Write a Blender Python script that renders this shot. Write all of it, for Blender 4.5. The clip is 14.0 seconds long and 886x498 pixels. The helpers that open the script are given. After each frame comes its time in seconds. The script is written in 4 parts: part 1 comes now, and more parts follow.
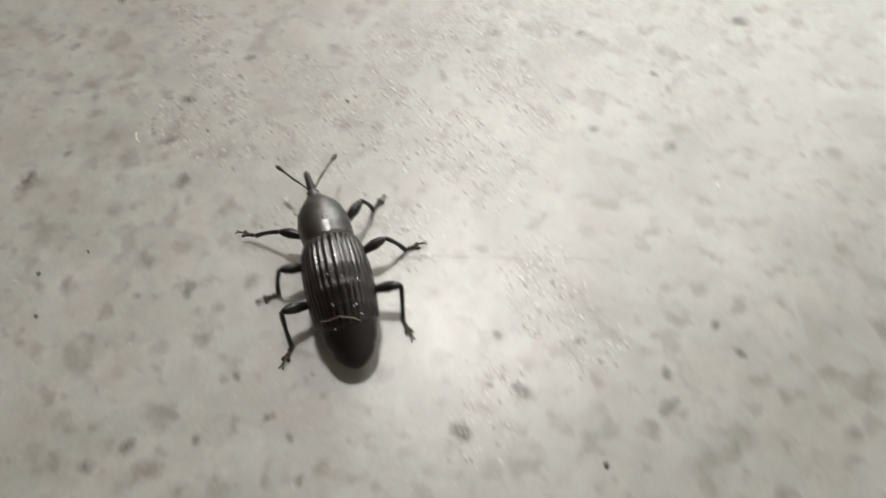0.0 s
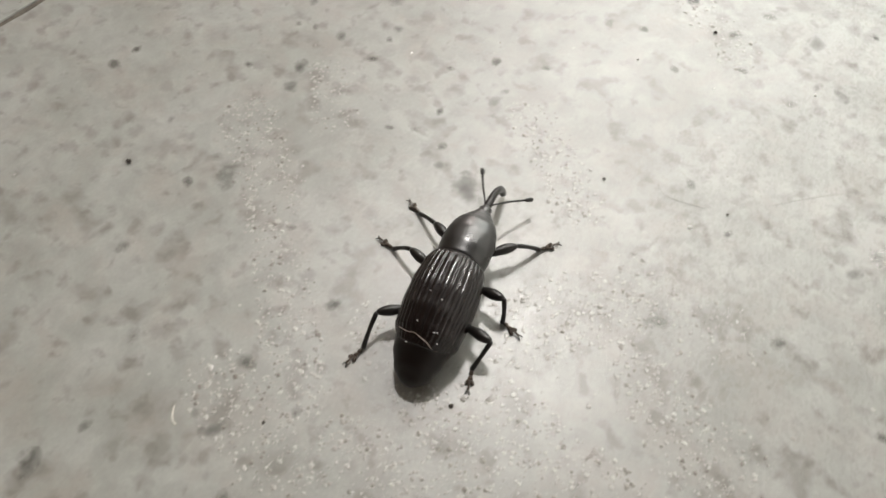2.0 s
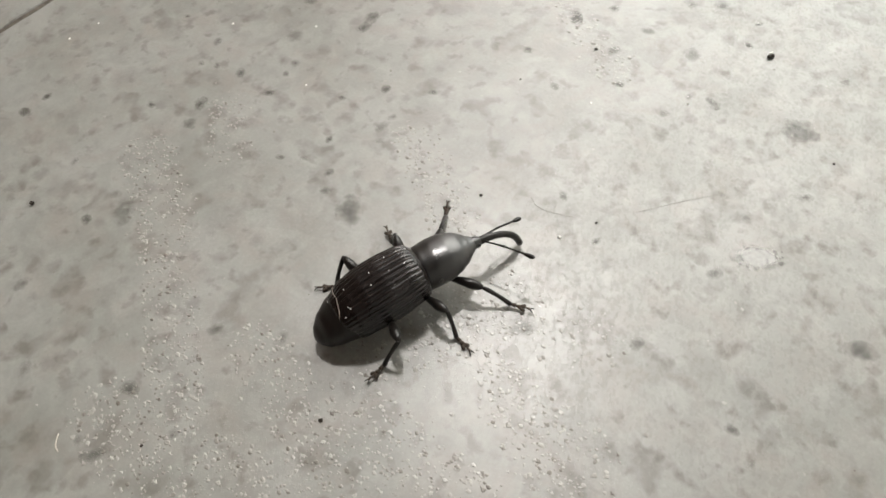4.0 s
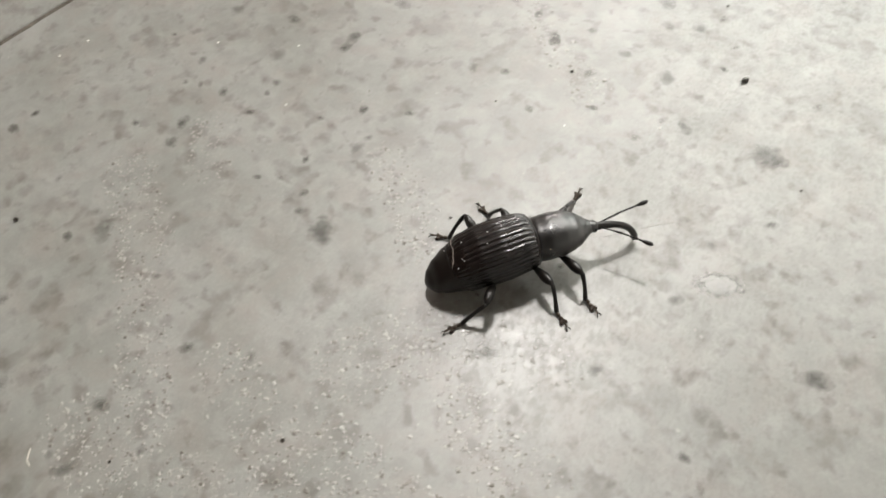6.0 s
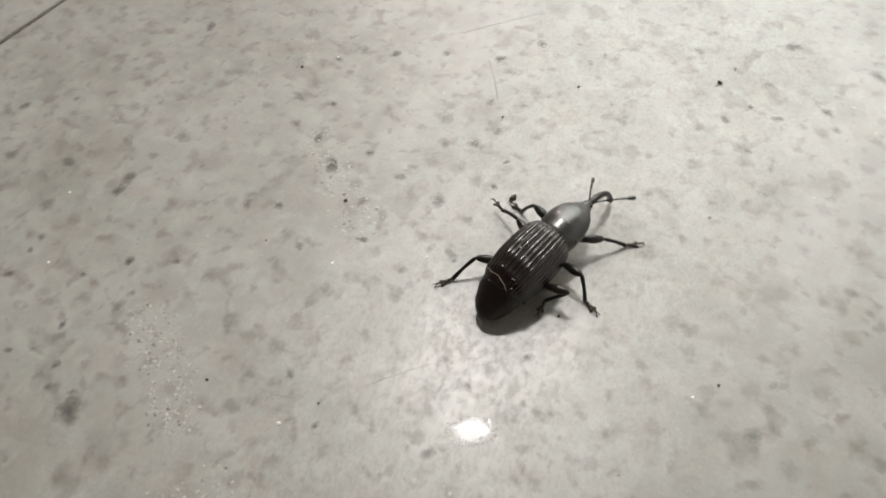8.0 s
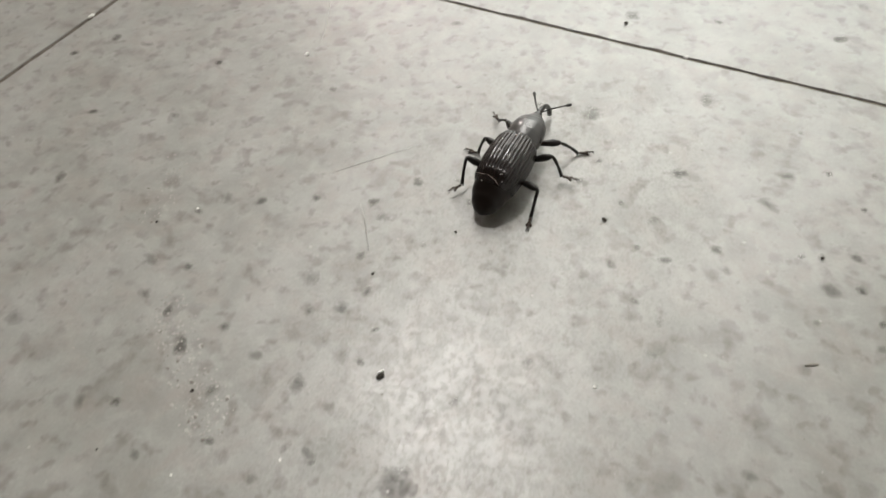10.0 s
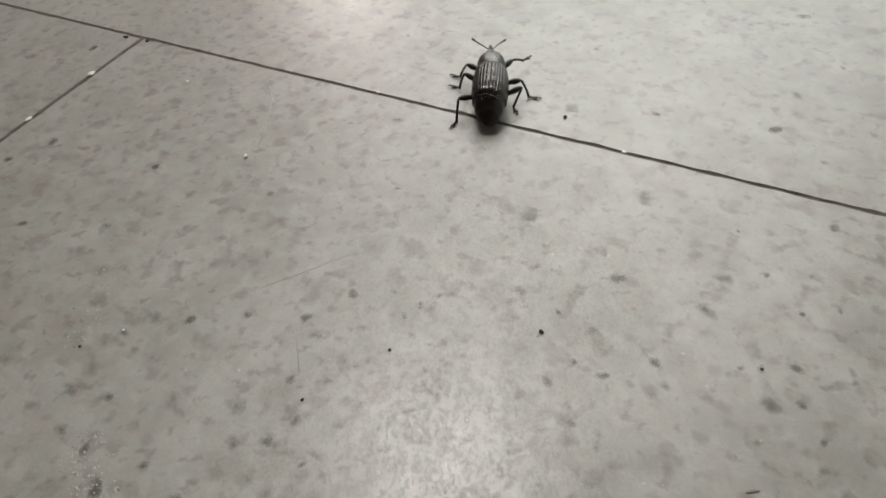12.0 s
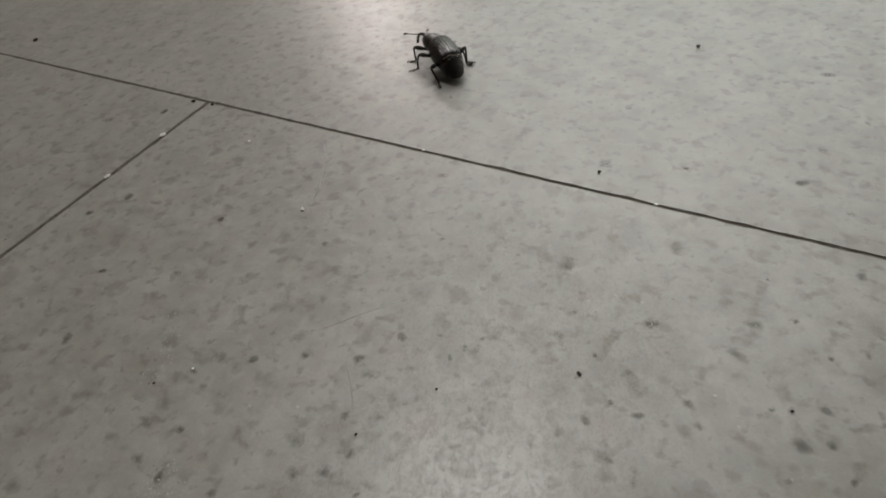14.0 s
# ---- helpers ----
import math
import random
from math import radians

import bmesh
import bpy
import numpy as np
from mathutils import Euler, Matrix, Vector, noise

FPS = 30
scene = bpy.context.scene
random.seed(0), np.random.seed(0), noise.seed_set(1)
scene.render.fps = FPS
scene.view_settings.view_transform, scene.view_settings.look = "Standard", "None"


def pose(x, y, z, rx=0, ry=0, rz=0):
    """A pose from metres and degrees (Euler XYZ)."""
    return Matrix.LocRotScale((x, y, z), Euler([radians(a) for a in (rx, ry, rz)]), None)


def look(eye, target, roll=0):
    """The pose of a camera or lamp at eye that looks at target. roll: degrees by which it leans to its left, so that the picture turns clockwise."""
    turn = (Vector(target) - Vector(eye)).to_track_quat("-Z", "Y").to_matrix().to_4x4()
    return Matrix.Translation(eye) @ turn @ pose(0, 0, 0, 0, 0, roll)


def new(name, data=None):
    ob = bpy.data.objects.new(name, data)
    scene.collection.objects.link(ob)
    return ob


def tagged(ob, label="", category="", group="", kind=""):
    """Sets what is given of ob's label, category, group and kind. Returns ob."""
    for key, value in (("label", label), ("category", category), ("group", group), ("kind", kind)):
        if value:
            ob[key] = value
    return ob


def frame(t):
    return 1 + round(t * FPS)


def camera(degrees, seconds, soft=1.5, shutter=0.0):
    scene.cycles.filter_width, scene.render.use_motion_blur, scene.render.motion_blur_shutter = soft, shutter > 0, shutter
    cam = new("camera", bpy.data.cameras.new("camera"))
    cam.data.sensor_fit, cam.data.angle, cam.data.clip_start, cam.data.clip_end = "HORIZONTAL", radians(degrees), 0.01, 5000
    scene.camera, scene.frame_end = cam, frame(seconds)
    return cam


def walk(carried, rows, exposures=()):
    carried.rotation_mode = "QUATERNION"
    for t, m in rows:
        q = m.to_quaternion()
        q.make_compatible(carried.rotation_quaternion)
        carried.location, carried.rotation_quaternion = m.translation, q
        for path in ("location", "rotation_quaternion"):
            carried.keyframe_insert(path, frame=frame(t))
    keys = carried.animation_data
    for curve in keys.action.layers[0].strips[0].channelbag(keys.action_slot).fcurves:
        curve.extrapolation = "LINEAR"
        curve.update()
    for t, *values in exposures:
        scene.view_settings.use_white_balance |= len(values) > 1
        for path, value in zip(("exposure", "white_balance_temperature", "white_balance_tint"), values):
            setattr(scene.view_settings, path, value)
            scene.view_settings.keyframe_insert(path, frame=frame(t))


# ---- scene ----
# A black weevil walks over a polished stone-look floor; a phone follows it from a hand's width away.
# The corner where three tiles meet is the world's origin; lengths given in millimetres are turned into metres by MM.
MM = 0.001

# ---------------------------------------------------------------- camera
cam = camera(68.3, 14.0, soft=1.5, shutter=0.5)
PATH = [
    (0.0, pose(0.12097, -0.18562, 0.05863, 31.52, 1.77, 31.22)),
    (0.5, pose(0.10838, -0.17818, 0.06028, 32.28, 0.33, 36.46)),
    (1.0, pose(0.10058, -0.17068, 0.05968, 31.94, 0.62, 39.34)),
    (1.5, pose(0.09452, -0.16261, 0.05829, 30.45, 1.51, 41.29)),
    (2.0, pose(0.09178, -0.15650, 0.05886, 30.39, 1.29, 41.25)),
    (2.5, pose(0.09476, -0.14956, 0.05900, 31.28, 2.04, 39.45)),
    (3.0, pose(0.09736, -0.14846, 0.05884, 31.97, 2.62, 38.06)),
    (3.2, pose(0.09905, -0.14896, 0.05918, 32.75, 2.79, 37.87)),
    (5.3, pose(0.10531, -0.14857, 0.06133, 30.74, 3.80, 40.67)),
    (5.5, pose(0.10520, -0.14734, 0.06105, 30.84, 3.86, 40.56)),
    (6.0, pose(0.10673, -0.14454, 0.06280, 32.28, 3.99, 40.11)),
    (6.5, pose(0.11076, -0.13663, 0.06509, 32.90, 3.83, 38.39)),
    (7.0, pose(0.11390, -0.13192, 0.06679, 33.84, 3.84, 36.82)),
    (7.5, pose(0.11595, -0.12605, 0.06695, 34.32, 3.79, 34.88)),
    (8.0, pose(0.11779, -0.12094, 0.06702, 34.56, 3.73, 33.13)),
    (8.5, pose(0.11871, -0.11654, 0.06702, 34.93, 3.68, 31.89)),
    (8.7, pose(0.11898, -0.11478, 0.06709, 35.14, 3.67, 31.46)),
    (10.8, pose(0.11950, -0.09273, 0.06971, 39.22, 3.57, 26.87)),
    (11.0, pose(0.11974, -0.09212, 0.07000, 39.17, 3.76, 26.78)),
    (11.5, pose(0.12076, -0.08860, 0.07204, 41.16, 3.59, 25.80)),
    (12.0, pose(0.12143, -0.08792, 0.07266, 41.81, 3.59, 25.73)),
    (12.5, pose(0.12142, -0.08820, 0.07256, 41.92, 3.60, 25.84)),
    (13.0, pose(0.12117, -0.09001, 0.07537, 44.53, 4.15, 27.10)),
    (13.5, pose(0.12107, -0.09376, 0.07567, 45.23, 5.11, 28.22)),
    (14.0, pose(0.12298, -0.09298, 0.07792, 46.29, 5.73, 27.97)),
]
EXPOSURES = [(0.0, -0.08), (1.5, 0.02), (3.0, -0.06), (5.5, -0.01), (6.5, 0.0), (7.2, -0.08), (8.0, -0.13), (8.5, -0.18), (11.0, -0.43), (12.0, -0.66), (12.5, -0.76), (12.9, -0.92), (13.3, -1.12), (14.0, -1.22)]
walk(cam, PATH, EXPOSURES)

# ---------------------------------------------------------------- light
world = bpy.data.worlds.new("room_air")
world.use_nodes = True
world.node_tree.nodes["Background"].inputs["Color"].default_value = (0.9, 0.92, 1.0, 1)
world.node_tree.nodes["Background"].inputs["Strength"].default_value = 0.02
scene.world = world

CEILING = 2.9
LAMP = (-0.61, 0.95, CEILING - 0.09)       # round ceiling lamp
FILL_PANEL = (-0.45, 3.08, CEILING)              # unseen wide panel added further off on the ceiling for broad sheen
TUBE = (-3.16, 4.42, 2.16)                 # short tube on the far wall
FILL_WINDOW = (-0.80, 4.50, 2.10)               # unseen wide high window added to the far wall: middle of its opening


def area_lamp(name, m, sx, sy, watts, colour, shape):
    data = bpy.data.lights.new(name, "AREA")
    data.shape, data.size, data.size_y, data.energy, data.color = shape, sx, sy, watts, colour
    ob = new(name, data)
    ob.matrix_world = m
    return ob


area_lamp("ceiling_light", pose(*LAMP), 0.32, 0.32, 54.0, (1.0, 0.962, 0.930), "DISK")
area_lamp("tube_light", look((TUBE[0], TUBE[1] - 0.05, TUBE[2]), (0.3, 0.0, 0.3)), 0.60, 0.10, 80.0, (1.0, 0.90, 0.87), "RECTANGLE")
# added fill in the opening, brightens what floor and shell mirror from afar
area_lamp("fill_window_light", pose(FILL_WINDOW[0], FILL_WINDOW[1] - 0.02, FILL_WINDOW[2], -90), 3.74, 1.10, 54.0, (0.915, 1.0, 0.950), "RECTANGLE")
# added fill: stands in for the broad brightness the floor mirrors
area_lamp("fill_panel_light", pose(FILL_PANEL[0], FILL_PANEL[1], FILL_PANEL[2] - 0.06), 2.60, 2.60, 18.0, (0.915, 1.0, 0.945), "RECTANGLE")


# ---------------------------------------------------------------- materials
def graph(name):
    mat = bpy.data.materials.new(name)
    mat.use_nodes = True
    tree = mat.node_tree
    return mat, tree, tree.nodes["Principled BSDF"]


def node(tree, kind, values=(), **settings):
    n = tree.nodes.new(kind)
    for key, value in settings.items():
        setattr(n, key, value)
    for key, value in values:
        if isinstance(value, bpy.types.NodeSocket):
            tree.links.new(value, n.inputs[key])
        else:
            n.inputs[key].default_value = value
    return n


def noise_tex(tree, where, scale, detail=3.0, rough=0.55, distortion=0.0):
    return node(tree, "ShaderNodeTexNoise", [("Vector", where), ("Scale", scale), ("Detail", detail), ("Roughness", rough), ("Distortion", distortion)]).outputs["Fac"]


def ramp(tree, fac, stops):
    n = node(tree, "ShaderNodeValToRGB", [("Fac", fac)])
    while len(n.color_ramp.elements) < len(stops):
        n.color_ramp.elements.new(0.5)
    for e, (at, colour) in zip(n.color_ramp.elements, stops):
        e.position = at
        e.color = (*colour, 1) if isinstance(colour, tuple) else (colour, colour, colour, 1)
    return n.outputs["Color"]


def blend(tree, fac, a, b, kind="MIX"):
    n = tree.nodes.new("ShaderNodeMix")
    n.data_type, n.blend_type = "RGBA", kind
    for socket, value in ((n.inputs[0], fac), (n.inputs[6], a), (n.inputs[7], b)):
        if isinstance(value, bpy.types.NodeSocket):
            tree.links.new(value, socket)
        else:
            socket.default_value = (*value, 1) if isinstance(value, tuple) else value
    return n.outputs[2]


def maths(tree, op, a, b=0.0, clamp=False):
    n = node(tree, "ShaderNodeMath", [(0, a), (1, b)], operation=op)
    n.use_clamp = clamp
    return n.outputs[0]


def stone_material():
    """Grey-beige mottled floor tile: clouds, dark flecks, fine pits, a worn polish and patches of lime bloom."""
    mat, tree, bsdf = graph("mottled_stone")
    where = node(tree, "ShaderNodeNewGeometry").outputs["Position"]
    clouds = noise_tex(tree, where, 75.0, 5.0, 0.66, 0.4)
    colour = ramp(tree, clouds, [(0.32, (0.205, 0.202, 0.182)), (0.5, (0.256, 0.258, 0.237)), (0.68, (0.300, 0.297, 0.278))])
    warm = noise_tex(tree, where, 190.0, 4.0, 0.62, 0.5)
    colour = blend(tree, maths(tree, "MULTIPLY", ramp(tree, warm, [(0.46, 0.0), (0.66, 1.0)]), 0.40), colour, (0.250, 0.208, 0.180))
    pale = noise_tex(tree, where, 210.0, 4.0, 0.65, 0.6)
    colour = blend(tree, maths(tree, "MULTIPLY", ramp(tree, pale, [(0.46, 0.0), (0.66, 1.0)]), 0.38), colour, (0.365, 0.358, 0.338))
    cool = noise_tex(tree, where, 330.0, 3.0, 0.55, 0.4)
    colour = blend(tree, maths(tree, "MULTIPLY", ramp(tree, cool, [(0.50, 0.0), (0.70, 1.0)]), 0.45), colour, (0.190, 0.191, 0.171))
    # dark flecks of two sizes, with uneven outlines
    jig = node(tree, "ShaderNodeTexNoise", [("Vector", where), ("Scale", 620.0), ("Detail", 5.0), ("Roughness", 0.7)]).outputs["Color"]
    bent = node(tree, "ShaderNodeVectorMath", [(0, jig), (1, (0.5, 0.5, 0.5))], operation="SUBTRACT").outputs[0]
    bent = node(tree, "ShaderNodeVectorMath", [(0, bent), ("Scale", 0.0026)], operation="SCALE").outputs[0]
    bent = node(tree, "ShaderNodeVectorMath", [(0, where), (1, bent)], operation="ADD").outputs[0]
    for scale, reach, share, depth in ((110.0, 0.38, 0.40, 0.30), (300.0, 0.40, 0.35, 0.45)):
        cells = node(tree, "ShaderNodeTexVoronoi", [("Vector", bent), ("Scale", scale)], voronoi_dimensions="2D", feature="F1")
        luck = node(tree, "ShaderNodeSeparateColor", [("Color", cells.outputs["Color"])])
        size = maths(tree, "MULTIPLY_ADD", luck.outputs["Red"], reach * 0.7)
        size.node.inputs[2].default_value = reach * 0.3
        near = maths(tree, "SUBTRACT", size, cells.outputs["Distance"])
        spot = maths(tree, "MULTIPLY", near, 1.0 / (reach * 0.55), True)
        spot = maths(tree, "MULTIPLY", spot, maths(tree, "LESS_THAN", luck.outputs["Green"], share))
        colour = blend(tree, maths(tree, "MULTIPLY", spot, depth, True), colour, (0.118, 0.110, 0.096))
    for scale, low, high, depth in ((230.0, 0.560, 0.670, 0.54), (460.0, 0.575, 0.685, 0.52)):
        smudge = ramp(tree, noise_tex(tree, where, scale, 3.0, 0.52, 0.15), [(low, 0.0), (high, 1.0)])
        colour = blend(tree, maths(tree, "MULTIPLY", smudge, depth), colour, (0.118, 0.106, 0.090))
    grain = noise_tex(tree, where, 2600.0, 3.0, 0.7)
    colour = blend(tree, 0.24, colour, ramp(tree, grain, [(0.25, 0.66), (0.75, 1.22)]), "MULTIPLY")
    # lime bloom: crusty pale patches with crisp crumbs
    patch = ramp(tree, noise_tex(tree, where, 46.0, 3.0, 0.6, 0.8), [(0.47, 0.0), (0.75, 1.0)])
    crumbs = ramp(tree, noise_tex(tree, where, 2300.0, 6.0, 0.8), [(0.52, 0.0), (0.70, 1.0)])
    crust = maths(tree, "MULTIPLY", patch, crumbs)
    colour = blend(tree, maths(tree, "MULTIPLY", crust, 0.30), colour, (0.54, 0.525, 0.495))
    # where the polish has worn off, small ragged pits hold dirt and no longer shine
    torn = node(tree, "ShaderNodeTexNoise", [("Vector", where), ("Scale", 4200.0), ("Detail", 2.0), ("Roughness", 0.6)]).outputs["Color"]
    torn = node(tree, "ShaderNodeVectorMath", [(0, torn), ("Scale", 0.00042)], operation="SCALE").outputs[0]
    torn = node(tree, "ShaderNodeVectorMath", [(0, where), (1, torn)], operation="ADD").outputs[0]
    pull = node(tree, "ShaderNodeVectorRotate", [("Vector", torn), ("Angle", -0.45)], rotation_type="Z_AXIS").outputs[0]
    pull = node(tree, "ShaderNodeVectorMath", [(0, pull), (1, (1.0, 0.55, 1.0))], operation="MULTIPLY").outputs[0]
    share = ramp(tree, noise_tex(tree, where, 800.0, 5.0, 0.75), [(0.36, 0.08), (0.64, 0.46)])
    intact = None
    for scale, much in ((3900.0, 1.0), (2300.0, 0.48)):
        flakes = node(tree, "ShaderNodeTexVoronoi", [("Vector", pull), ("Scale", scale)], voronoi_dimensions="2D", feature="F1")
        lucky = node(tree, "ShaderNodeSeparateColor", [("Color", flakes.outputs["Color"])]).outputs["Red"]
        whole = maths(tree, "GREATER_THAN", lucky, maths(tree, "MULTIPLY", share, much))
        intact = whole if intact is None else maths(tree, "MULTIPLY", intact, whole)
    # pits only where the lamp's glare crosses, in a lane; elsewhere polish nearly whole
    spot = node(tree, "ShaderNodeSeparateXYZ", [("Vector", where)])
    stray = maths(tree, "MULTIPLY", maths(tree, "SUBTRACT", noise_tex(tree, where, 90.0, 5.0, 0.7), 0.5), 0.045)
    aside = maths(tree, "ABSOLUTE", maths(tree, "SUBTRACT", spot.outputs["X"], 0.100))
    beyond = maths(tree, "SUBTRACT", maths(tree, "ABSOLUTE", maths(tree, "ADD", spot.outputs["Y"], 0.072)), 0.036)
    aside = maths(tree, "ADD", maths(tree, "MAXIMUM", aside, beyond), stray)
    lane = node(tree, "ShaderNodeMapRange", [("Value", aside), ("From Min", 0.012), ("From Max", 0.030), ("To Min", 1.0), ("To Max", 0.05)]).outputs[0]
    intact = maths(tree, "SUBTRACT", 1.0, maths(tree, "MULTIPLY", lane, maths(tree, "SUBTRACT", 1.0, intact)))
    colour = blend(tree, maths(tree, "MULTIPLY", maths(tree, "SUBTRACT", 1.0, intact), 0.06), colour, (0.165, 0.148, 0.126))
    tint = node(tree, "ShaderNodeObjectInfo").outputs["Random"]
    tree.links.new(blend(tree, maths(tree, "MULTIPLY", tint, 0.06), colour, (0.27, 0.262, 0.248)), bsdf.inputs["Base Color"])
    polish = noise_tex(tree, where, 70.0, 4.0, 0.6)
    gloss = ramp(tree, polish, [(0.30, 0.40), (0.65, 0.50)])
    gloss = blend(tree, maths(tree, "MULTIPLY", crust, 0.6), gloss, (0.70, 0.70, 0.70))
    tree.links.new(gloss, bsdf.inputs["Roughness"])
    tree.links.new(ramp(tree, intact, [(0.0, 0.62), (1.0, 0.76)]), bsdf.inputs["Specular IOR Level"])
    pits = noise_tex(tree, where, 1050.0, 3.0, 0.6)
    relief = maths(tree, "ADD", maths(tree, "MULTIPLY", pits, 0.3), maths(tree, "ADD", maths(tree, "MULTIPLY", crust, 0.6), maths(tree, "MULTIPLY", intact, 0.45)))
    bump = node(tree, "ShaderNodeBump", [("Height", relief), ("Strength", 0.6), ("Distance", 0.00004)])
    tree.links.new(bump.outputs[0], bsdf.inputs["Normal"])
    # the worn polish lies over it as a thin clear skin
    tree.links.new(ramp(tree, intact, [(0.0, 0.29), (1.0, 0.60)]), bsdf.inputs["Coat Weight"])
    tree.links.new(ramp(tree, noise_tex(tree, where, 420.0, 4.0, 0.7), [(0.35, 0.28), (0.65, 0.34)]), bsdf.inputs["Coat Roughness"])
    bsdf.inputs["Coat IOR"].default_value = 1.55
    crazed = maths(tree, "ADD", maths(tree, "MULTIPLY", noise_tex(tree, where, 4200.0, 4.0, 0.70), 0.6), maths(tree, "MULTIPLY", intact, 1.8))
    fine = node(tree, "ShaderNodeBump", [("Height", crazed), ("Strength", 1.0), ("Distance", 0.000018)])
    tree.links.new(fine.outputs[0], bsdf.inputs["Coat Normal"])
    return mat


def fleck_material():
    """A dark inclusion in the stone, fading out to an uneven rim."""
    mat, tree, bsdf = graph("stone_inclusion")
    here = node(tree, "ShaderNodeTexCoord").outputs["Object"]
    where = node(tree, "ShaderNodeNewGeometry").outputs["Position"]
    away = node(tree, "ShaderNodeVectorMath", [(0, here)], operation="LENGTH").outputs["Value"]
    ragged = noise_tex(tree, where, 430.0, 5.0, 0.68)
    away = maths(tree, "ADD", away, maths(tree, "MULTIPLY", maths(tree, "SUBTRACT", ragged, 0.5), 3.2))
    cover = ramp(tree, away, [(0.0, 1.0), (0.95, 0.0)])
    luck = node(tree, "ShaderNodeObjectInfo").outputs["Random"]
    cover = maths(tree, "MULTIPLY", cover, maths(tree, "ADD", maths(tree, "MULTIPLY", luck, 0.40), 0.32))
    fine = noise_tex(tree, where, 2600.0, 3.0, 0.7)
    tree.links.new(ramp(tree, fine, [(0.3, (0.095, 0.091, 0.080)), (0.7, (0.165, 0.158, 0.140))]), bsdf.inputs["Base Color"])
    bsdf.inputs["Roughness"].default_value = 0.4
    bump = node(tree, "ShaderNodeBump", [("Height", noise_tex(tree, where, 1900.0, 4.0, 0.7)), ("Strength", 0.4), ("Distance", 0.0001)])
    tree.links.new(bump.outputs[0], bsdf.inputs["Normal"])
    tree.links.new(maths(tree, "MULTIPLY", cover, 1.0, True), bsdf.inputs["Alpha"])
    return mat


def plain_material(name, low, high, scale, rough, spec=0.5, bump=0.0, depth=0.001, coat=0.0):
    """A surface whose colour wavers between two tones at two scales."""
    mat, tree, bsdf = graph(name)
    where = node(tree, "ShaderNodeTexCoord").outputs["Object"]
    broad, fine = noise_tex(tree, where, scale, 4.0), noise_tex(tree, where, scale * 9.0, 3.0, 0.65)
    both = maths(tree, "ADD", maths(tree, "MULTIPLY", broad, 0.6), maths(tree, "MULTIPLY", fine, 0.4))
    tree.links.new(ramp(tree, both, [(0.35, low), (0.65, high)]), bsdf.inputs["Base Color"])
    tree.links.new(ramp(tree, fine, [(0.3, max(rough - 0.07, 0.02)), (0.7, rough + 0.07)]), bsdf.inputs["Roughness"])
    bsdf.inputs["Specular IOR Level"].default_value = spec
    bsdf.inputs["Coat Weight"].default_value = coat
    if bump:
        n = node(tree, "ShaderNodeBump", [("Height", fine), ("Strength", bump), ("Distance", depth)])
        tree.links.new(n.outputs[0], bsdf.inputs["Normal"])
    return mat


def punctured_material(name, low, high, rough, pits, pit_scale, gleam, wax=0.0):
    """Beetle shell: near black, finely pitted, with a dull polish and a dusting."""
    mat, tree, bsdf = graph(name)
    where = node(tree, "ShaderNodeTexCoord").outputs["Object"]
    broad = noise_tex(tree, where, 320.0, 4.0, 0.6)
    colour = ramp(tree, broad, [(0.35, low), (0.68, high)])
    dust = ramp(tree, noise_tex(tree, where, 2100.0, 4.0, 0.75), [(0.60, 0.0), (0.78, 1.0)])
    colour = blend(tree, maths(tree, "MULTIPLY", dust, 0.025), colour, (0.16, 0.145, 0.125))
    tree.links.new(colour, bsdf.inputs["Base Color"])
    cells = node(tree, "ShaderNodeTexVoronoi", [("Vector", where), ("Scale", pit_scale)]).outputs["Distance"]
    tree.links.new(ramp(tree, broad, [(0.3, max(rough - 0.06, 0.05)), (0.7, rough + 0.08)]), bsdf.inputs["Roughness"])
    bump = node(tree, "ShaderNodeBump", [("Height", ramp(tree, cells, [(0.0, 0.0), (0.35, 1.0)])), ("Strength", pits), ("Distance", 0.00004)])
    tree.links.new(bump.outputs[0], bsdf.inputs["Normal"])
    bsdf.inputs["Specular IOR Level"].default_value = gleam
    bsdf.inputs["Coat Weight"].default_value = wax
    bsdf.inputs["Coat Roughness"].default_value = rough + 0.14
    bsdf.inputs["Coat IOR"].default_value = 1.6
    return mat


def glow_material(name, colour, strength):
    mat, tree, bsdf = graph(name)
    bsdf.inputs["Base Color"].default_value = (0.8, 0.8, 0.78, 1)
    bsdf.inputs["Emission Color"].default_value = (*colour, 1)
    bsdf.inputs["Emission Strength"].default_value = strength
    return mat


STONE = stone_material()
FLECK = fleck_material()
GROUT = plain_material("dirty_grout", (0.065, 0.056, 0.047), (0.20, 0.178, 0.152), 420.0, 0.9, 0.2, 0.8, 0.0004)
PLASTER = plain_material("wall_paint", (0.74, 0.735, 0.71), (0.79, 0.785, 0.76), 3.0, 0.6, 0.3, 0.15, 0.002)
# dark brown for unseen walls that hold back reflections and bounce
DIM_BROWN = plain_material("dim_brown_wall", (0.085, 0.060, 0.043), (0.115, 0.083, 0.062), 3.0, 0.6, 0.3, 0.15, 0.002)
# grey tone picked so that shell and floor mirror a dark overhead
DIM_CEILING = plain_material("dim_ceiling", (0.22, 0.215, 0.205), (0.30, 0.295, 0.28), 3.0, 0.8, 0.2, 0.1, 0.002)
FITTING = plain_material("white_enamel", (0.74, 0.74, 0.72), (0.80, 0.80, 0.78), 12.0, 0.35)
def glass_material():
    mat, tree, bsdf = graph("window_glass")
    bsdf.inputs["Roughness"].default_value = 0.02
    bsdf.inputs["Transmission Weight"].default_value = 1.0
    return mat


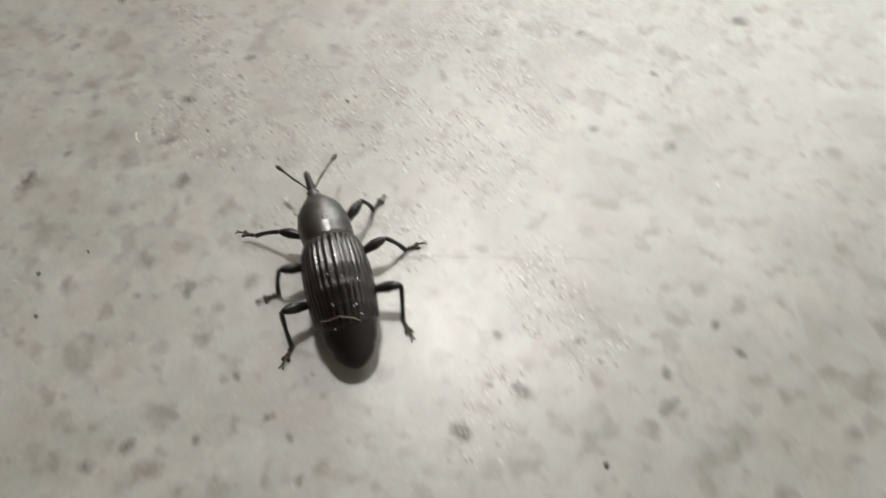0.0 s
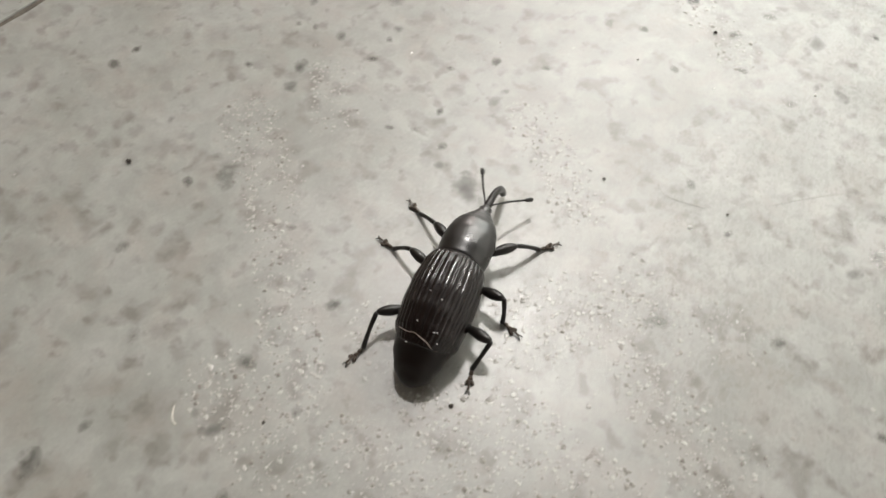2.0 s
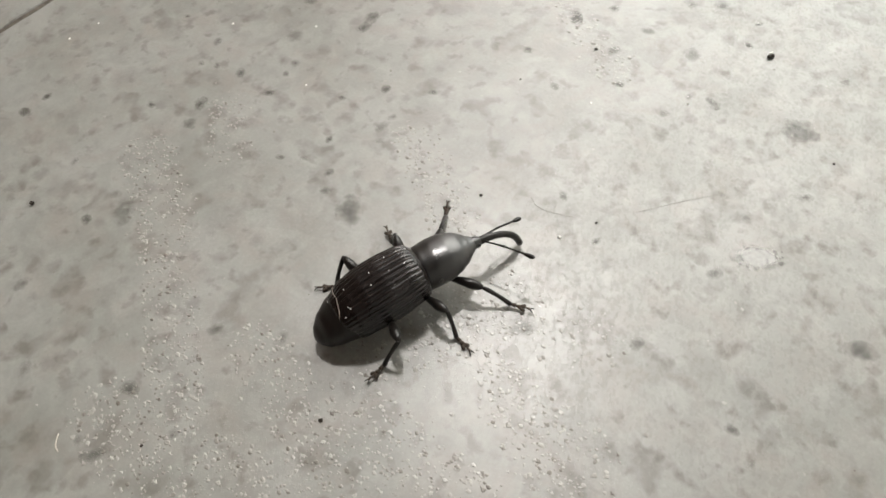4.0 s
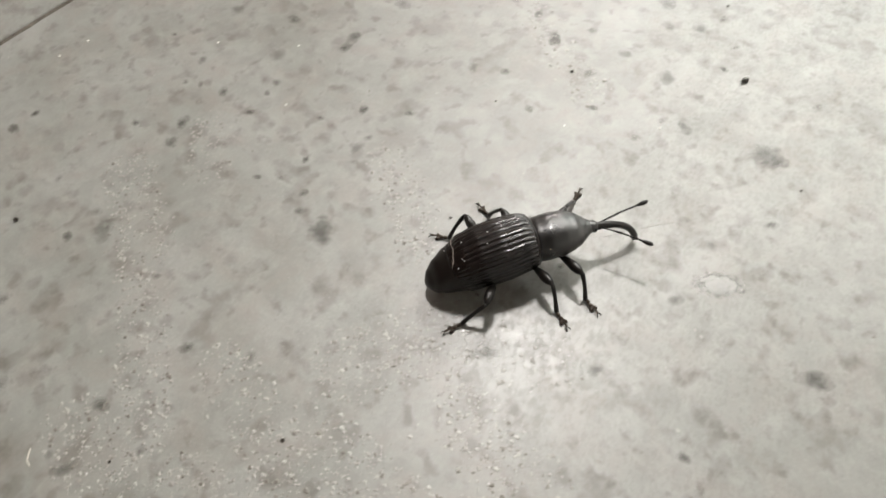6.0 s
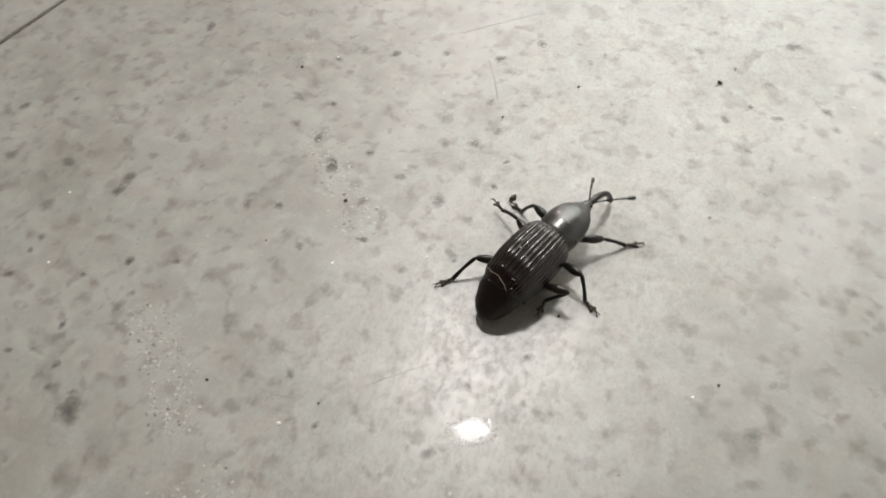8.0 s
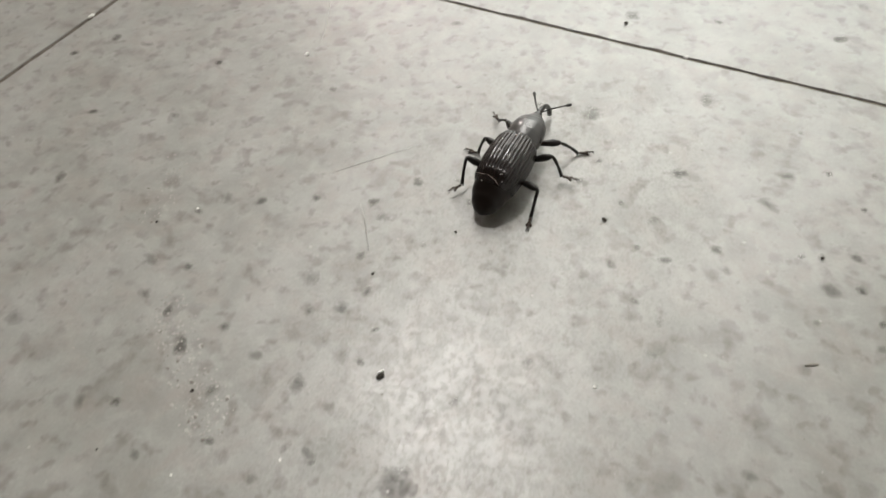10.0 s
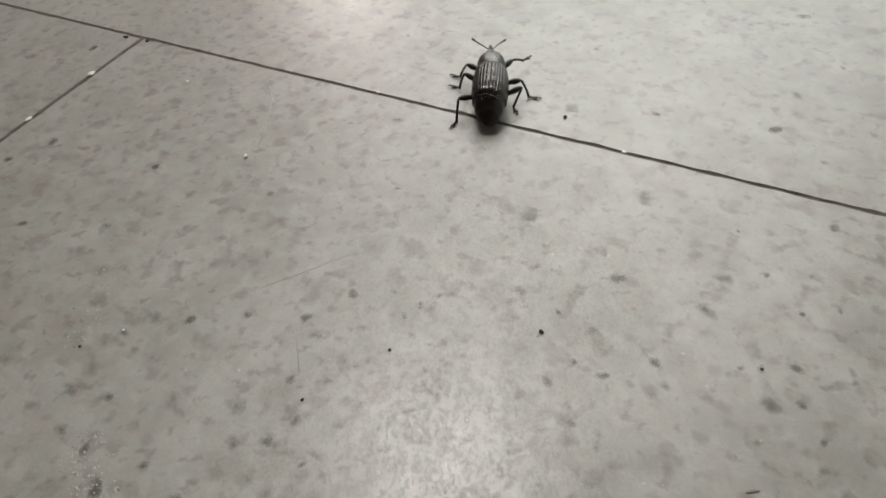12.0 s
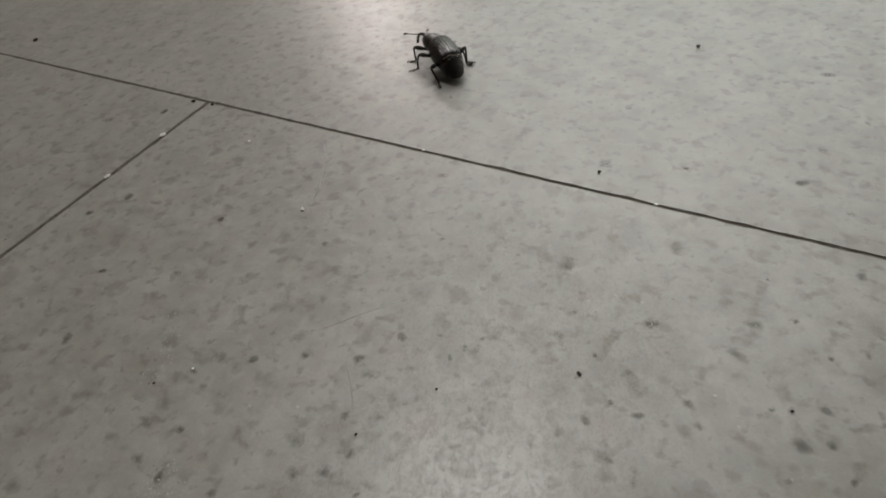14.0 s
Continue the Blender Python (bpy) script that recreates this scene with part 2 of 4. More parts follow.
GLASS = glass_material()
DIFFUSER = glow_material("lit_diffuser", (1.0, 0.96, 0.90), 6.0)
SHELL = punctured_material("weevil_thorax_shell", (0.004, 0.0034, 0.0030), (0.008, 0.0068, 0.0062), 0.30, 0.16, 5200.0, 0.9, 0.25)
WINGCASE = punctured_material("weevil_wing_case", (0.0055, 0.0033, 0.0030), (0.0095, 0.0058, 0.0052), 0.20, 0.12, 4200.0, 0.50, 0.15)
BELLY = punctured_material("weevil_abdomen", (0.005, 0.0032, 0.0028), (0.011, 0.007, 0.006), 0.32, 0.25, 4600.0, 0.45)
LIMB = punctured_material("weevil_limb", (0.006, 0.005, 0.0045), (0.016, 0.013, 0.011), 0.30, 0.35, 6000.0, 0.45)
EYE = plain_material("weevil_eye", (0.003, 0.003, 0.003), (0.007, 0.006, 0.006), 2500.0, 0.12, 0.6)
PAD = plain_material("weevil_foot_pad", (0.035, 0.026, 0.020), (0.085, 0.066, 0.052), 1500.0, 0.7, 0.3, 0.5, 0.00005)
SOIL = plain_material("dark_dirt", (0.018, 0.015, 0.012), (0.060, 0.050, 0.040), 1800.0, 0.85, 0.3, 0.8, 0.0001)
LIME = plain_material("white_grit", (0.70, 0.69, 0.66), (0.88, 0.87, 0.84), 1500.0, 0.3, 0.6, 0.5, 0.0001)
FIBRE = plain_material("pale_fibre", (0.46, 0.43, 0.38), (0.66, 0.62, 0.56), 900.0, 0.6, 0.4)
THREAD = plain_material("dusty_thread", (0.20, 0.16, 0.14), (0.38, 0.32, 0.28), 900.0, 0.6, 0.4)
HAIR = plain_material("dark_hair", (0.15, 0.135, 0.115), (0.24, 0.22, 0.19), 900.0, 0.5, 0.5)
SCRAPE = plain_material("pale_scrape", (0.36, 0.355, 0.335), (0.46, 0.45, 0.43), 1600.0, 0.5, 0.5, 0.6, 0.0001)


def wet_material():
    """A half-dried film: stone shows through it, the rim is ragged, the skin is shiny."""
    mat, tree, bsdf = graph("drying_splash")
    here = node(tree, "ShaderNodeTexCoord").outputs["Object"]
    fine = noise_tex(tree, here, 2300.0, 3.0, 0.7)
    tree.links.new(ramp(tree, fine, [(0.3, (0.235, 0.232, 0.216)), (0.7, (0.315, 0.311, 0.292))]), bsdf.inputs["Base Color"])
    shape = node(tree, "ShaderNodeVectorMath", [(0, here), (1, (1 / 3.3, 1 / 1.75, 0.0))], operation="MULTIPLY").outputs[0]
    away = maths(tree, "MULTIPLY", node(tree, "ShaderNodeVectorMath", [(0, shape)], operation="LENGTH").outputs["Value"], 1000.0)
    ragged = noise_tex(tree, here, 1500.0, 5.0, 0.75)
    away = maths(tree, "ADD", away, maths(tree, "MULTIPLY", maths(tree, "SUBTRACT", ragged, 0.5), 2.2))
    tree.links.new(ramp(tree, away, [(0.55, 0.85), (0.80, 0.0)]), bsdf.inputs["Alpha"])
    bsdf.inputs["Roughness"].default_value = 0.20
    bsdf.inputs["Specular IOR Level"].default_value = 1.0
    bsdf.inputs["Coat Weight"].default_value = 0.5
    bsdf.inputs["Coat Roughness"].default_value = 0.24
    n = node(tree, "ShaderNodeBump", [("Height", fine), ("Strength", 0.9), ("Distance", 0.00006)])
    tree.links.new(n.outputs[0], bsdf.inputs["Normal"])
    return mat


WET = wet_material()


def crust_material():
    mat, tree, bsdf = graph("lime_crust")
    where = node(tree, "ShaderNodeNewGeometry")
    fine = noise_tex(tree, where.outputs["Position"], 2600.0, 3.0, 0.7)
    luck = maths(tree, "ADD", maths(tree, "MULTIPLY", where.outputs["Random Per Island"], 0.75), maths(tree, "MULTIPLY", fine, 0.25))
    tree.links.new(ramp(tree, luck, [(0.14, (0.15, 0.134, 0.115)), (0.34, (0.30, 0.285, 0.262)), (0.9, (0.415, 0.398, 0.372))]), bsdf.inputs["Base Color"])
    tree.links.new(ramp(tree, fine, [(0.3, 0.32), (0.7, 0.48)]), bsdf.inputs["Roughness"])
    bsdf.inputs["Specular IOR Level"].default_value = 0.7
    tree.links.new(ramp(tree, luck, [(0.35, 0.0), (0.65, 0.75)]), bsdf.inputs["Coat Weight"])
    bsdf.inputs["Coat Roughness"].default_value = 0.25
    return mat


CRUST = crust_material()


# ---------------------------------------------------------------- mesh helpers
def as_mesh(name, bm, material, smooth=True):
    me = bpy.data.meshes.new(name)
    bmesh.ops.recalc_face_normals(bm, faces=bm.faces)
    bm.to_mesh(me)
    bm.free()
    me.materials.append(material)
    for p in me.polygons:
        p.use_smooth = smooth
    return me


def part(name, bm, material, parent, label="", smooth=True):
    ob = new(name, as_mesh(name, bm, material, smooth))
    ob.parent = parent
    return tagged(ob, label)


def skin(bm, rings, closed=True, caps=True):
    """Joins rings of points into a tube; each ring is a list of equal length."""
    rows = [[bm.verts.new(p) for p in ring] for ring in rings]
    n = len(rows[0])
    for a, b in zip(rows, rows[1:]):
        for i in range(n if closed else n - 1):
            j = (i + 1) % n
            bm.faces.new((a[i], a[j], b[j], b[i]))
    if caps and closed:
        bm.faces.new(rows[0])
        bm.faces.new(rows[-1])
    return rows


def tube(bm, points, radii, sides=10):
    """A round tube along points, with a radius at each; a radius may be a pair (across, upright)."""
    pts = [Vector(p) for p in points]
    rings = []
    for i, p in enumerate(pts):
        along = (pts[min(i + 1, len(pts) - 1)] - pts[max(i - 1, 0)]).normalized()
        side = along.cross(Vector((0, 0, 1)))
        side = side.normalized() if side.length > 1e-6 else Vector((1, 0, 0))
        up = side.cross(along).normalized()
        a, b = radii[i] if isinstance(radii[i], tuple) else (radii[i], radii[i])
        rings.append([p + side * (a * math.cos(k * math.tau / sides)) + up * (b * math.sin(k * math.tau / sides)) for k in range(sides)])
    skin(bm, rings)


def curve_at(stops, at):
    """A smooth value between (place, value) stops."""
    if at <= stops[0][0]:
        return stops[0][1]
    for (a, va), (b, vb) in zip(stops, stops[1:]):
        if at <= b:
            s = (at - a) / (b - a)
            return va + (vb - va) * (s * s * (3 - 2 * s) * 0.5 + s * 0.5)
    return stops[-1][1]


def box(bm, x0, x1, y0, y1, z0, z1):
    c = [bm.verts.new((x, y, z)) for z in (z0, z1) for x, y in ((x0, y0), (x1, y0), (x1, y1), (x0, y1))]
    for f in ((3, 2, 1, 0), (4, 5, 6, 7), (0, 1, 5, 4), (1, 2, 6, 5), (2, 3, 7, 6), (3, 0, 4, 7)):
        bm.faces.new([c[i] for i in f])


# ---------------------------------------------------------------- room
X0, X1, Y0, Y1 = -3.6, 1.9, -2.4, 4.5
THICK = 0.15


def slab(name, label, category, material, *span):
    bm = bmesh.new()
    box(bm, *span)
    return tagged(new(name, as_mesh(name, bm, material, False)), label, category, kind="structure")


floor = slab("floor", "dark dirty grout bed under mottled grey stone tiles", "floor", GROUT, X0, X1, Y0, Y1, -0.05, -0.00017)
bm = bmesh.new()
for x0, x1, z0, z1 in ((X0 - THICK, X1 + THICK, -0.05, 1.52), (X0 - THICK, X1 + THICK, 2.68, CEILING), (X0 - THICK, FILL_WINDOW[0] - 1.90, 1.52, 2.68), (FILL_WINDOW[0] + 1.90, X1 + THICK, 1.52, 2.68)):
    box(bm, x0, x1, Y1, Y1 + THICK, z0, z1)
tagged(new("wall_north", as_mesh("wall_north", bm, PLASTER, False)), "pale painted plaster wall with a wide high window", "wall", kind="structure")
# unseen wall, kept dark to cut the fill from behind
slab("wall_south", "plain brown painted plaster wall", "wall", DIM_BROWN, X0 - THICK, X1 + THICK, Y0 - THICK, Y0, -0.05, CEILING)
slab("wall_east", "plain pale painted plaster wall", "wall", PLASTER, X1, X1 + THICK, Y0, Y1, -0.05, CEILING)
west = slab("wall_west", "plain brown painted plaster wall", "wall", DIM_BROWN, -THICK, 0.0, -3.4, 5.6, -0.05, CEILING)
west.matrix_world = pose(-1.29, 0.95, 0, 0, 0, 31.2)      # unseen wall set askew to the tiles to darken the mirrored left side
slab("ceiling", "plain grey bare concrete ceiling", "ceiling", DIM_CEILING, X0 - THICK, X1 + THICK, Y0 - THICK, Y1 + THICK, CEILING + 0.003, CEILING + 0.16)


def ceiling_lamp():
    lamp = tagged(new("ceiling_lamp"), "round white surface-mounted lamp lit on the ceiling", "lamp")
    lamp.location = (LAMP[0], LAMP[1], CEILING)
    bm = bmesh.new()
    skin(bm, [[(r * math.cos(a * math.tau / 48), r * math.sin(a * math.tau / 48), z) for a in range(48)]
              for r, z in ((0.225, 0.0), (0.23, -0.02), (0.228, -0.05), (0.215, -0.055))])
    part("housing", bm, FITTING, lamp)
    bm = bmesh.new()
    skin(bm, [[(r * math.cos(a * math.tau / 48), r * math.sin(a * math.tau / 48), z) for a in range(48)]
              for r, z in ((0.214, -0.0555), (0.210, -0.066), (0.16, -0.076), (0.06, -0.080))])
    part("diffuser", bm, DIFFUSER, lamp, "glowing white diffuser")


def wall_tube():
    lamp = tagged(new("wall_lamp"), "short white tube lamp lit on the wall", "lamp")
    lamp.location = (TUBE[0], Y1, TUBE[2])
    bm = bmesh.new()
    box(bm, -0.32, 0.32, -0.045, 0.0, 0.03, 0.08)
    bmesh.ops.bevel(bm, geom=list(bm.edges), offset=0.006, segments=2, affect="EDGES")
    part("housing", bm, FITTING, lamp)
    bm = bmesh.new()
    tube(bm, [(-0.30, -0.05, 0.012), (0.30, -0.05, 0.012)], [0.014, 0.014], 16)
    part("tube", bm, DIFFUSER, lamp, "glowing white tube")
    for x in (-0.305, 0.305):
        bm = bmesh.new()
        box(bm, x - 0.006, x + 0.006, -0.066, -0.03, -0.006, 0.034)
        part("end_cap", bm, FITTING, lamp)


# unseen fitting added around the broad fill on the ceiling
def ceiling_panel():
    lamp = tagged(new("panel_lamp"), "wide flat white panel lamp lit on the ceiling", "lamp")
    lamp.location = FILL_PANEL
    for x0, x1, y0, y1 in ((-1.35, 1.35, -1.35, -1.32), (-1.35, 1.35, 1.32, 1.35), (-1.35, -1.32, -1.32, 1.32), (1.32, 1.35, -1.32, 1.32)):
        bm = bmesh.new()
        box(bm, x0, x1, y0, y1, -0.05, 0.0)
        part("frame_bar", bm, FITTING, lamp)
    bm = bmesh.new()
    box(bm, -1.32, 1.32, -1.32, 1.32, -0.042, -0.006)
    part("diffuser", bm, DIFFUSER, lamp, "glowing white diffuser")


def added_window():
    """Sash of four panes in the far wall's opening; unseen, added to brighten that side."""
    win = tagged(new("fill_window"), "wide high white-framed window of four panes", "window", kind="structure")
    win.location = (FILL_WINDOW[0], Y1 + 0.07, FILL_WINDOW[2])
    bars = [(-1.895, 1.895, -0.575, -0.53), (-1.895, 1.895, 0.53, 0.575)] + [(x - 0.02, x + 0.02, -0.53, 0.53) for x in (-1.87, -0.94, 0.0, 0.94, 1.87)]
    for x0, x1, z0, z1 in bars:
        bm = bmesh.new()
        box(bm, x0, x1, -0.02, 0.03, z0, z1)
        part("frame_bar", bm, FITTING, win)
    for x0, x1 in ((-1.85, -0.96), (-0.92, -0.02), (0.02, 0.92), (0.96, 1.85)):
        bm = bmesh.new()
        box(bm, x0, x1, 0.002, 0.008, -0.53, 0.53)
        part("pane", bm, GLASS, win, "clear glass pane").visible_shadow = False


ceiling_lamp()
added_window()
wall_tube()
ceiling_panel()


# ---------------------------------------------------------------- weevil (millimetres in its own space; +y is ahead)
def mm(points):
    return [Vector(p) * MM for p in points]


WIDE = [(-11.4, 0.25), (-11.1, 1.05), (-10.3, 1.85), (-9.0, 2.50), (-7.2, 2.95), (-5.0, 3.17), (-3.0, 3.15), (-1.4, 2.95), (-0.5, 2.82), (0.0, 2.58)]
HIGH = [(-11.4, 1.55), (-11.0, 2.30), (-10.0, 3.40), (-8.6, 4.50), (-7.2, 5.22), (-5.6, 5.68), (-3.5, 5.97), (-1.5, 6.06), (-0.4, 5.93), (0.0, 5.45)]
LOW = [(-11.4, 1.10), (-10.5, 0.60), (-8.0, 0.50), (-4.0, 0.60), (0.0, 0.95)]


def body_ring(y, turns, wide, high, low, grow=0.0, power=2.3):
    """Points round the body at y; turn 0 is the right side, a quarter the top."""
    w, top, bottom = wide + grow, high + grow, low - grow
    mid = bottom + (top - bottom) * 0.46
    ring = []
    for a in turns:
        c, s = math.cos(a * math.tau), math.sin(a * math.tau)
        x = w * math.copysign(abs(c) ** (2 / power), c)
        z = mid + ((top - mid) if s > 0 else (mid - bottom)) * math.copysign(abs(s) ** (2 / power), s)
        ring.append(Vector((x, y, z)))
    return ring


BODY_SCALE = (1.04, 1.078, 1.19)            # wing cases and abdomen
BODY_LIFT = Vector((0, 0, 0.09 * MM))


def on_back(x, y, up=0.0):
    """The point on the wing cases above (x, y), in millimetres before scaling."""
    w = curve_at(WIDE, y)
    turn = math.acos(max(-1.0, min(1.0, math.copysign((abs(x) / w) ** (2.3 / 2), x)))) / math.tau
    p = body_ring(y, [turn], w, curve_at(HIGH, y), curve_at(LOW, y), 0.05 + up)[0]
    return Vector((p.x * BODY_SCALE[0], p.y * BODY_SCALE[1], p.z * BODY_SCALE[2])) * MM + BODY_LIFT


def wing_case(side):
    """One ribbed wing case; side is 1 for the right one, -1 for the left."""
    bm = bmesh.new()
    rings, ribs, steps = [], 10, 12
    rows = 64
    for k in range(rows + 1):
        y = -0.12 - 8.75 * k / rows
        w, top, low = curve_at(WIDE, y), curve_at(HIGH, y), curve_at(LOW, y)
        grow = 0.05 - 0.12 * max(0.0, (k / rows - 0.86) / 0.14)
        ring = []
        for i in range(ribs * steps + 1):
            s = i / (ribs * steps)
            turn = 0.25 - s * 0.285
            p = body_ring(y, [turn], w, top, low, grow)[0]
            q = body_ring(y, [turn + 0.002], w, top, low, grow)[0]
            out = Vector((q.z - p.z, 0, p.x - q.x)).normalized()
            if out.z < 0 and turn > 0.02:
                out = -out
            fade = min(1.0, k / 4) * (0.35 + 0.65 * min(1.0, (rows - k) / 10)) * (1.0 if s < 0.9 else max(0.25, (1 - s) / 0.1))
            groove = abs(math.cos(math.pi * s * ribs)) ** 4.0
            wander = 1 + 0.15 * noise.noise(Vector((y * 0.8, s * 9, 3.1)))
            p = p - out * ((0.085 - 0.035 * k / rows) * groove * fade * wander)
            # the shoulders bend down and in to meet the thorax
            bend = max(0.0, 1 - k / 9.0) ** 2
            p.z -= 0.34 * bend * max(0.0, math.sin(turn * math.tau)) + 0.08 * max(0.0, 1 - k / 2.0)
            p.x *= 1 - 0.08 * bend
            # the rear edge is cut round
            p.y += 0.85 * max(0.0, (k / rows - 0.80) / 0.20) * (1 - math.cos(s * 1.4)) * 1.2
            ring.append((p.x * side + 0.012 * side, p.y, p.z))
        rings.append(mm(ring))
    skin(bm, rings, closed=False)
    # the rolled rim at the rear gives the shell its thickness
    edge = [v.co.copy() for v in list(bm.verts)[-(ribs * steps + 1):]]
    inner = [p + Vector((0, 0.00015, -0.00022)) for p in edge]
    skin(bm, [edge, inner], closed=False)
    bmesh.ops.remove_doubles(bm, verts=bm.verts, dist=1e-7)
    bmesh.ops.scale(bm, vec=BODY_SCALE, verts=bm.verts)
    bmesh.ops.translate(bm, vec=BODY_LIFT, verts=bm.verts)
    return bm


def thorax():
    bm = bmesh.new()
    wide = [(-0.45, 2.10), (-0.15, 2.38), (0.30, 2.50), (1.6, 2.62), (3.0, 2.60), (4.2, 2.36), (5.2, 1.95), (5.85, 1.48), (6.3, 1.10), (6.85, 0.72)]
    high = [(-0.45, 5.35), (-0.15, 5.72), (0.4, 5.92), (1.8, 6.10), (3.4, 6.02), (4.8, 5.65), (5.8, 5.15), (6.4, 4.82), (6.85, 4.65)]
    low = [(-0.45, 1.3), (0.5, 1.1), (3.0, 1.7), (5.0, 2.7), (6.2, 3.3), (6.85, 3.6)]
    rings = []
    for k in range(45):
        y = -0.45 + 7.3 * k / 44
        rings.append(mm(body_ring(y, [i / 48 for i in range(48)], curve_at(wide, y), curve_at(high, y), curve_at(low, y), 0.0, 2.08)))
    skin(bm, rings)
    bmesh.ops.scale(bm, vec=(1.0, 0.888, 0.875), verts=bm.verts)
    bmesh.ops.translate(bm, vec=(0, 0, 1.064 * MM), verts=bm.verts)
    return bm


def abdomen():
    bm = bmesh.new()
    rings = []
    for k in range(61):
        y = -0.05 - 11.35 * k / 60
        rings.append(mm(body_ring(y, [i / 44 for i in range(44)], curve_at(WIDE, y), curve_at(HIGH, y), curve_at(LOW, y), -0.13 * min(1.0, (11.4 + y) / 2.6), 2.25)))
    skin(bm, rings)
    bmesh.ops.scale(bm, vec=BODY_SCALE, verts=bm.verts)
    bmesh.ops.translate(bm, vec=BODY_LIFT, verts=bm.verts)
    return bm


def rostrum():
    bm = bmesh.new()
    pts, radii = [], []
    for k in range(17):
        s = k / 16
        pts.append(Vector((0, 6.3 + 5.3 * math.sin(s * 1.25) / math.sin(1.25), 4.40 + 0.25 * math.sin(s * 2.6) - 3.85 * s ** 2.1)) * MM)
        radii.append((MM * (0.46 - 0.11 * math.sin(min(s * 1.6, 1) * 1.57) + 0.05 * s ** 4), MM * (0.47 - 0.12 * math.sin(min(s * 1.6, 1) * 1.57) + 0.03 * s)))
    tube(bm, pts, radii, 14)
    return bm


def head():
    bm = bmesh.new()
    tube(bm, mm([(0, 5.7, 4.50), (0, 6.0, 4.50), (0, 6.4, 4.50), (0, 6.7, 4.52), (0, 6.95, 4.50)]), [(0.6 * MM, 0.62 * MM), (0.70 * MM, 0.68 * MM), (0.66 * MM, 0.62 * MM), (0.50 * MM, 0.48 * MM), (0.30 * MM, 0.30 * MM)], 18)
    return bm


def antenna_mesh(long):
    """Along +y from its socket: a long shaft, an elbow, a beaded lash and a club."""
    bm = bmesh.new()
    tube(bm, mm([(0, 0, 0), (0.02, 0.5, 0.05), (0.05, 1.2, 0.08), (0.06, 1.75, 0.06)]), [0.11 * MM, 0.09 * MM, 0.105 * MM, 0.15 * MM], 8)
    for k in range(6):
        a = Vector((0.06 + 0.03 * k, 1.78 + 0.26 * k, 0.05 - 0.012 * k)) * MM
        b = a + Vector((0.03, 0.25, -0.01)) * MM
        tube(bm, [a, a.lerp(b, 0.6), b], [0.07 * MM, (0.125 + 0.006 * k) * MM, 0.075 * MM], 8)
    for v in bm.verts:
        v.co.y *= long
    return bm


def club_mesh(long):
    bm = bmesh.new()
    tube(bm, mm([(0.24, 3.3, -0.02), (0.28, 3.55, -0.03), (0.32, 3.9, -0.05), (0.35, 4.15, -0.06), (0.36, 4.28, -0.07)]), [0.09 * MM, 0.20 * MM, 0.26 * MM, 0.20 * MM, 0.05 * MM], 12)
    for v in bm.verts:
        v.co.y *= long
    return bm


def femur_mesh(length):
    """Along +x: slim at the hip, swollen past the middle, notched at the knee."""
    bm = bmesh.new()
    stops = [(0.0, 0.28), (0.2, 0.34), (0.45, 0.48), (0.68, 0.60), (0.85, 0.48), (0.96, 0.33), (1.0, 0.18)]
    pts = [Vector((length * k / 14, 0, 0.10 * math.sin(math.pi * k / 14))) * MM for k in range(15)]
    tube(bm, pts, [(curve_at(stops, k / 14) * 0.92 * MM, curve_at(stops, k / 14) * MM) for k in range(15)], 12)
    return bm


def tibia_mesh(length):
    """Along +x: slim, slightly bowed, flared to a hooked end."""
    bm = bmesh.new()
    stops = [(0.0, 0.20), (0.12, 0.25), (0.5, 0.21), (0.85, 0.25), (1.0, 0.27)]
    pts = [Vector((length * k / 12, 0, 0.14 * math.sin(math.pi * k / 12))) * MM for k in range(13)]
    tube(bm, pts, [curve_at(stops, k / 12) * MM for k in range(13)], 10)
    tube(bm, mm([(length - 0.1, 0, -0.10), (length + 0.18, 0, -0.26), (length + 0.25, 0, -0.42)]), [0.10 * MM, 0.07 * MM, 0.015 * MM], 6)
    return bm


def tarsus_mesh():
    """Along +x on the ground: two beads, a two-lobed pad, a thin joint and two claws."""
    bm = bmesh.new()
    tube(bm, mm([(-0.05, 0, 0.10), (0.25, 0, 0.07), (0.55, 0, 0.04), (0.62, 0, 0.03)]), [0.10 * MM, 0.17 * MM, 0.23 * MM, 0.12 * MM], 10)
    tube(bm, mm([(0.58, 0, 0.04), (0.80, 0, 0.03), (1.02, 0, 0.02), (1.08, 0, 0.02)]), [0.10 * MM, 0.20 * MM, 0.25 * MM, 0.12 * MM], 10)
    for s in (-1, 1):
        tube(bm, mm([(1.02, 0.04 * s, 0.03), (1.25, 0.20 * s, 0.02), (1.48, 0.30 * s, 0.0), (1.60, 0.30 * s, 0.0)]), [(0.10 * MM, 0.09 * MM), (0.19 * MM, 0.15 * MM), (0.19 * MM, 0.13 * MM), (0.06 * MM, 0.05 * MM)], 8)
    tube(bm, mm([(1.15, 0, 0.08), (1.6, 0, 0.22), (2.0, 0, 0.22), (2.12, 0, 0.18)]), [0.08 * MM, 0.09 * MM, 0.13 * MM, 0.09 * MM], 8)
    return bm


def claw_mesh(s):
    bm = bmesh.new()
    tube(bm, mm([(2.06, 0.05 * s, 0.18), (2.26, 0.16 * s, 0.17), (2.42, 0.22 * s, 0.02), (2.46, 0.22 * s, -0.08)]), [0.07 * MM, 0.06 * MM, 0.04 * MM, 0.01 * MM], 6)
    return bm


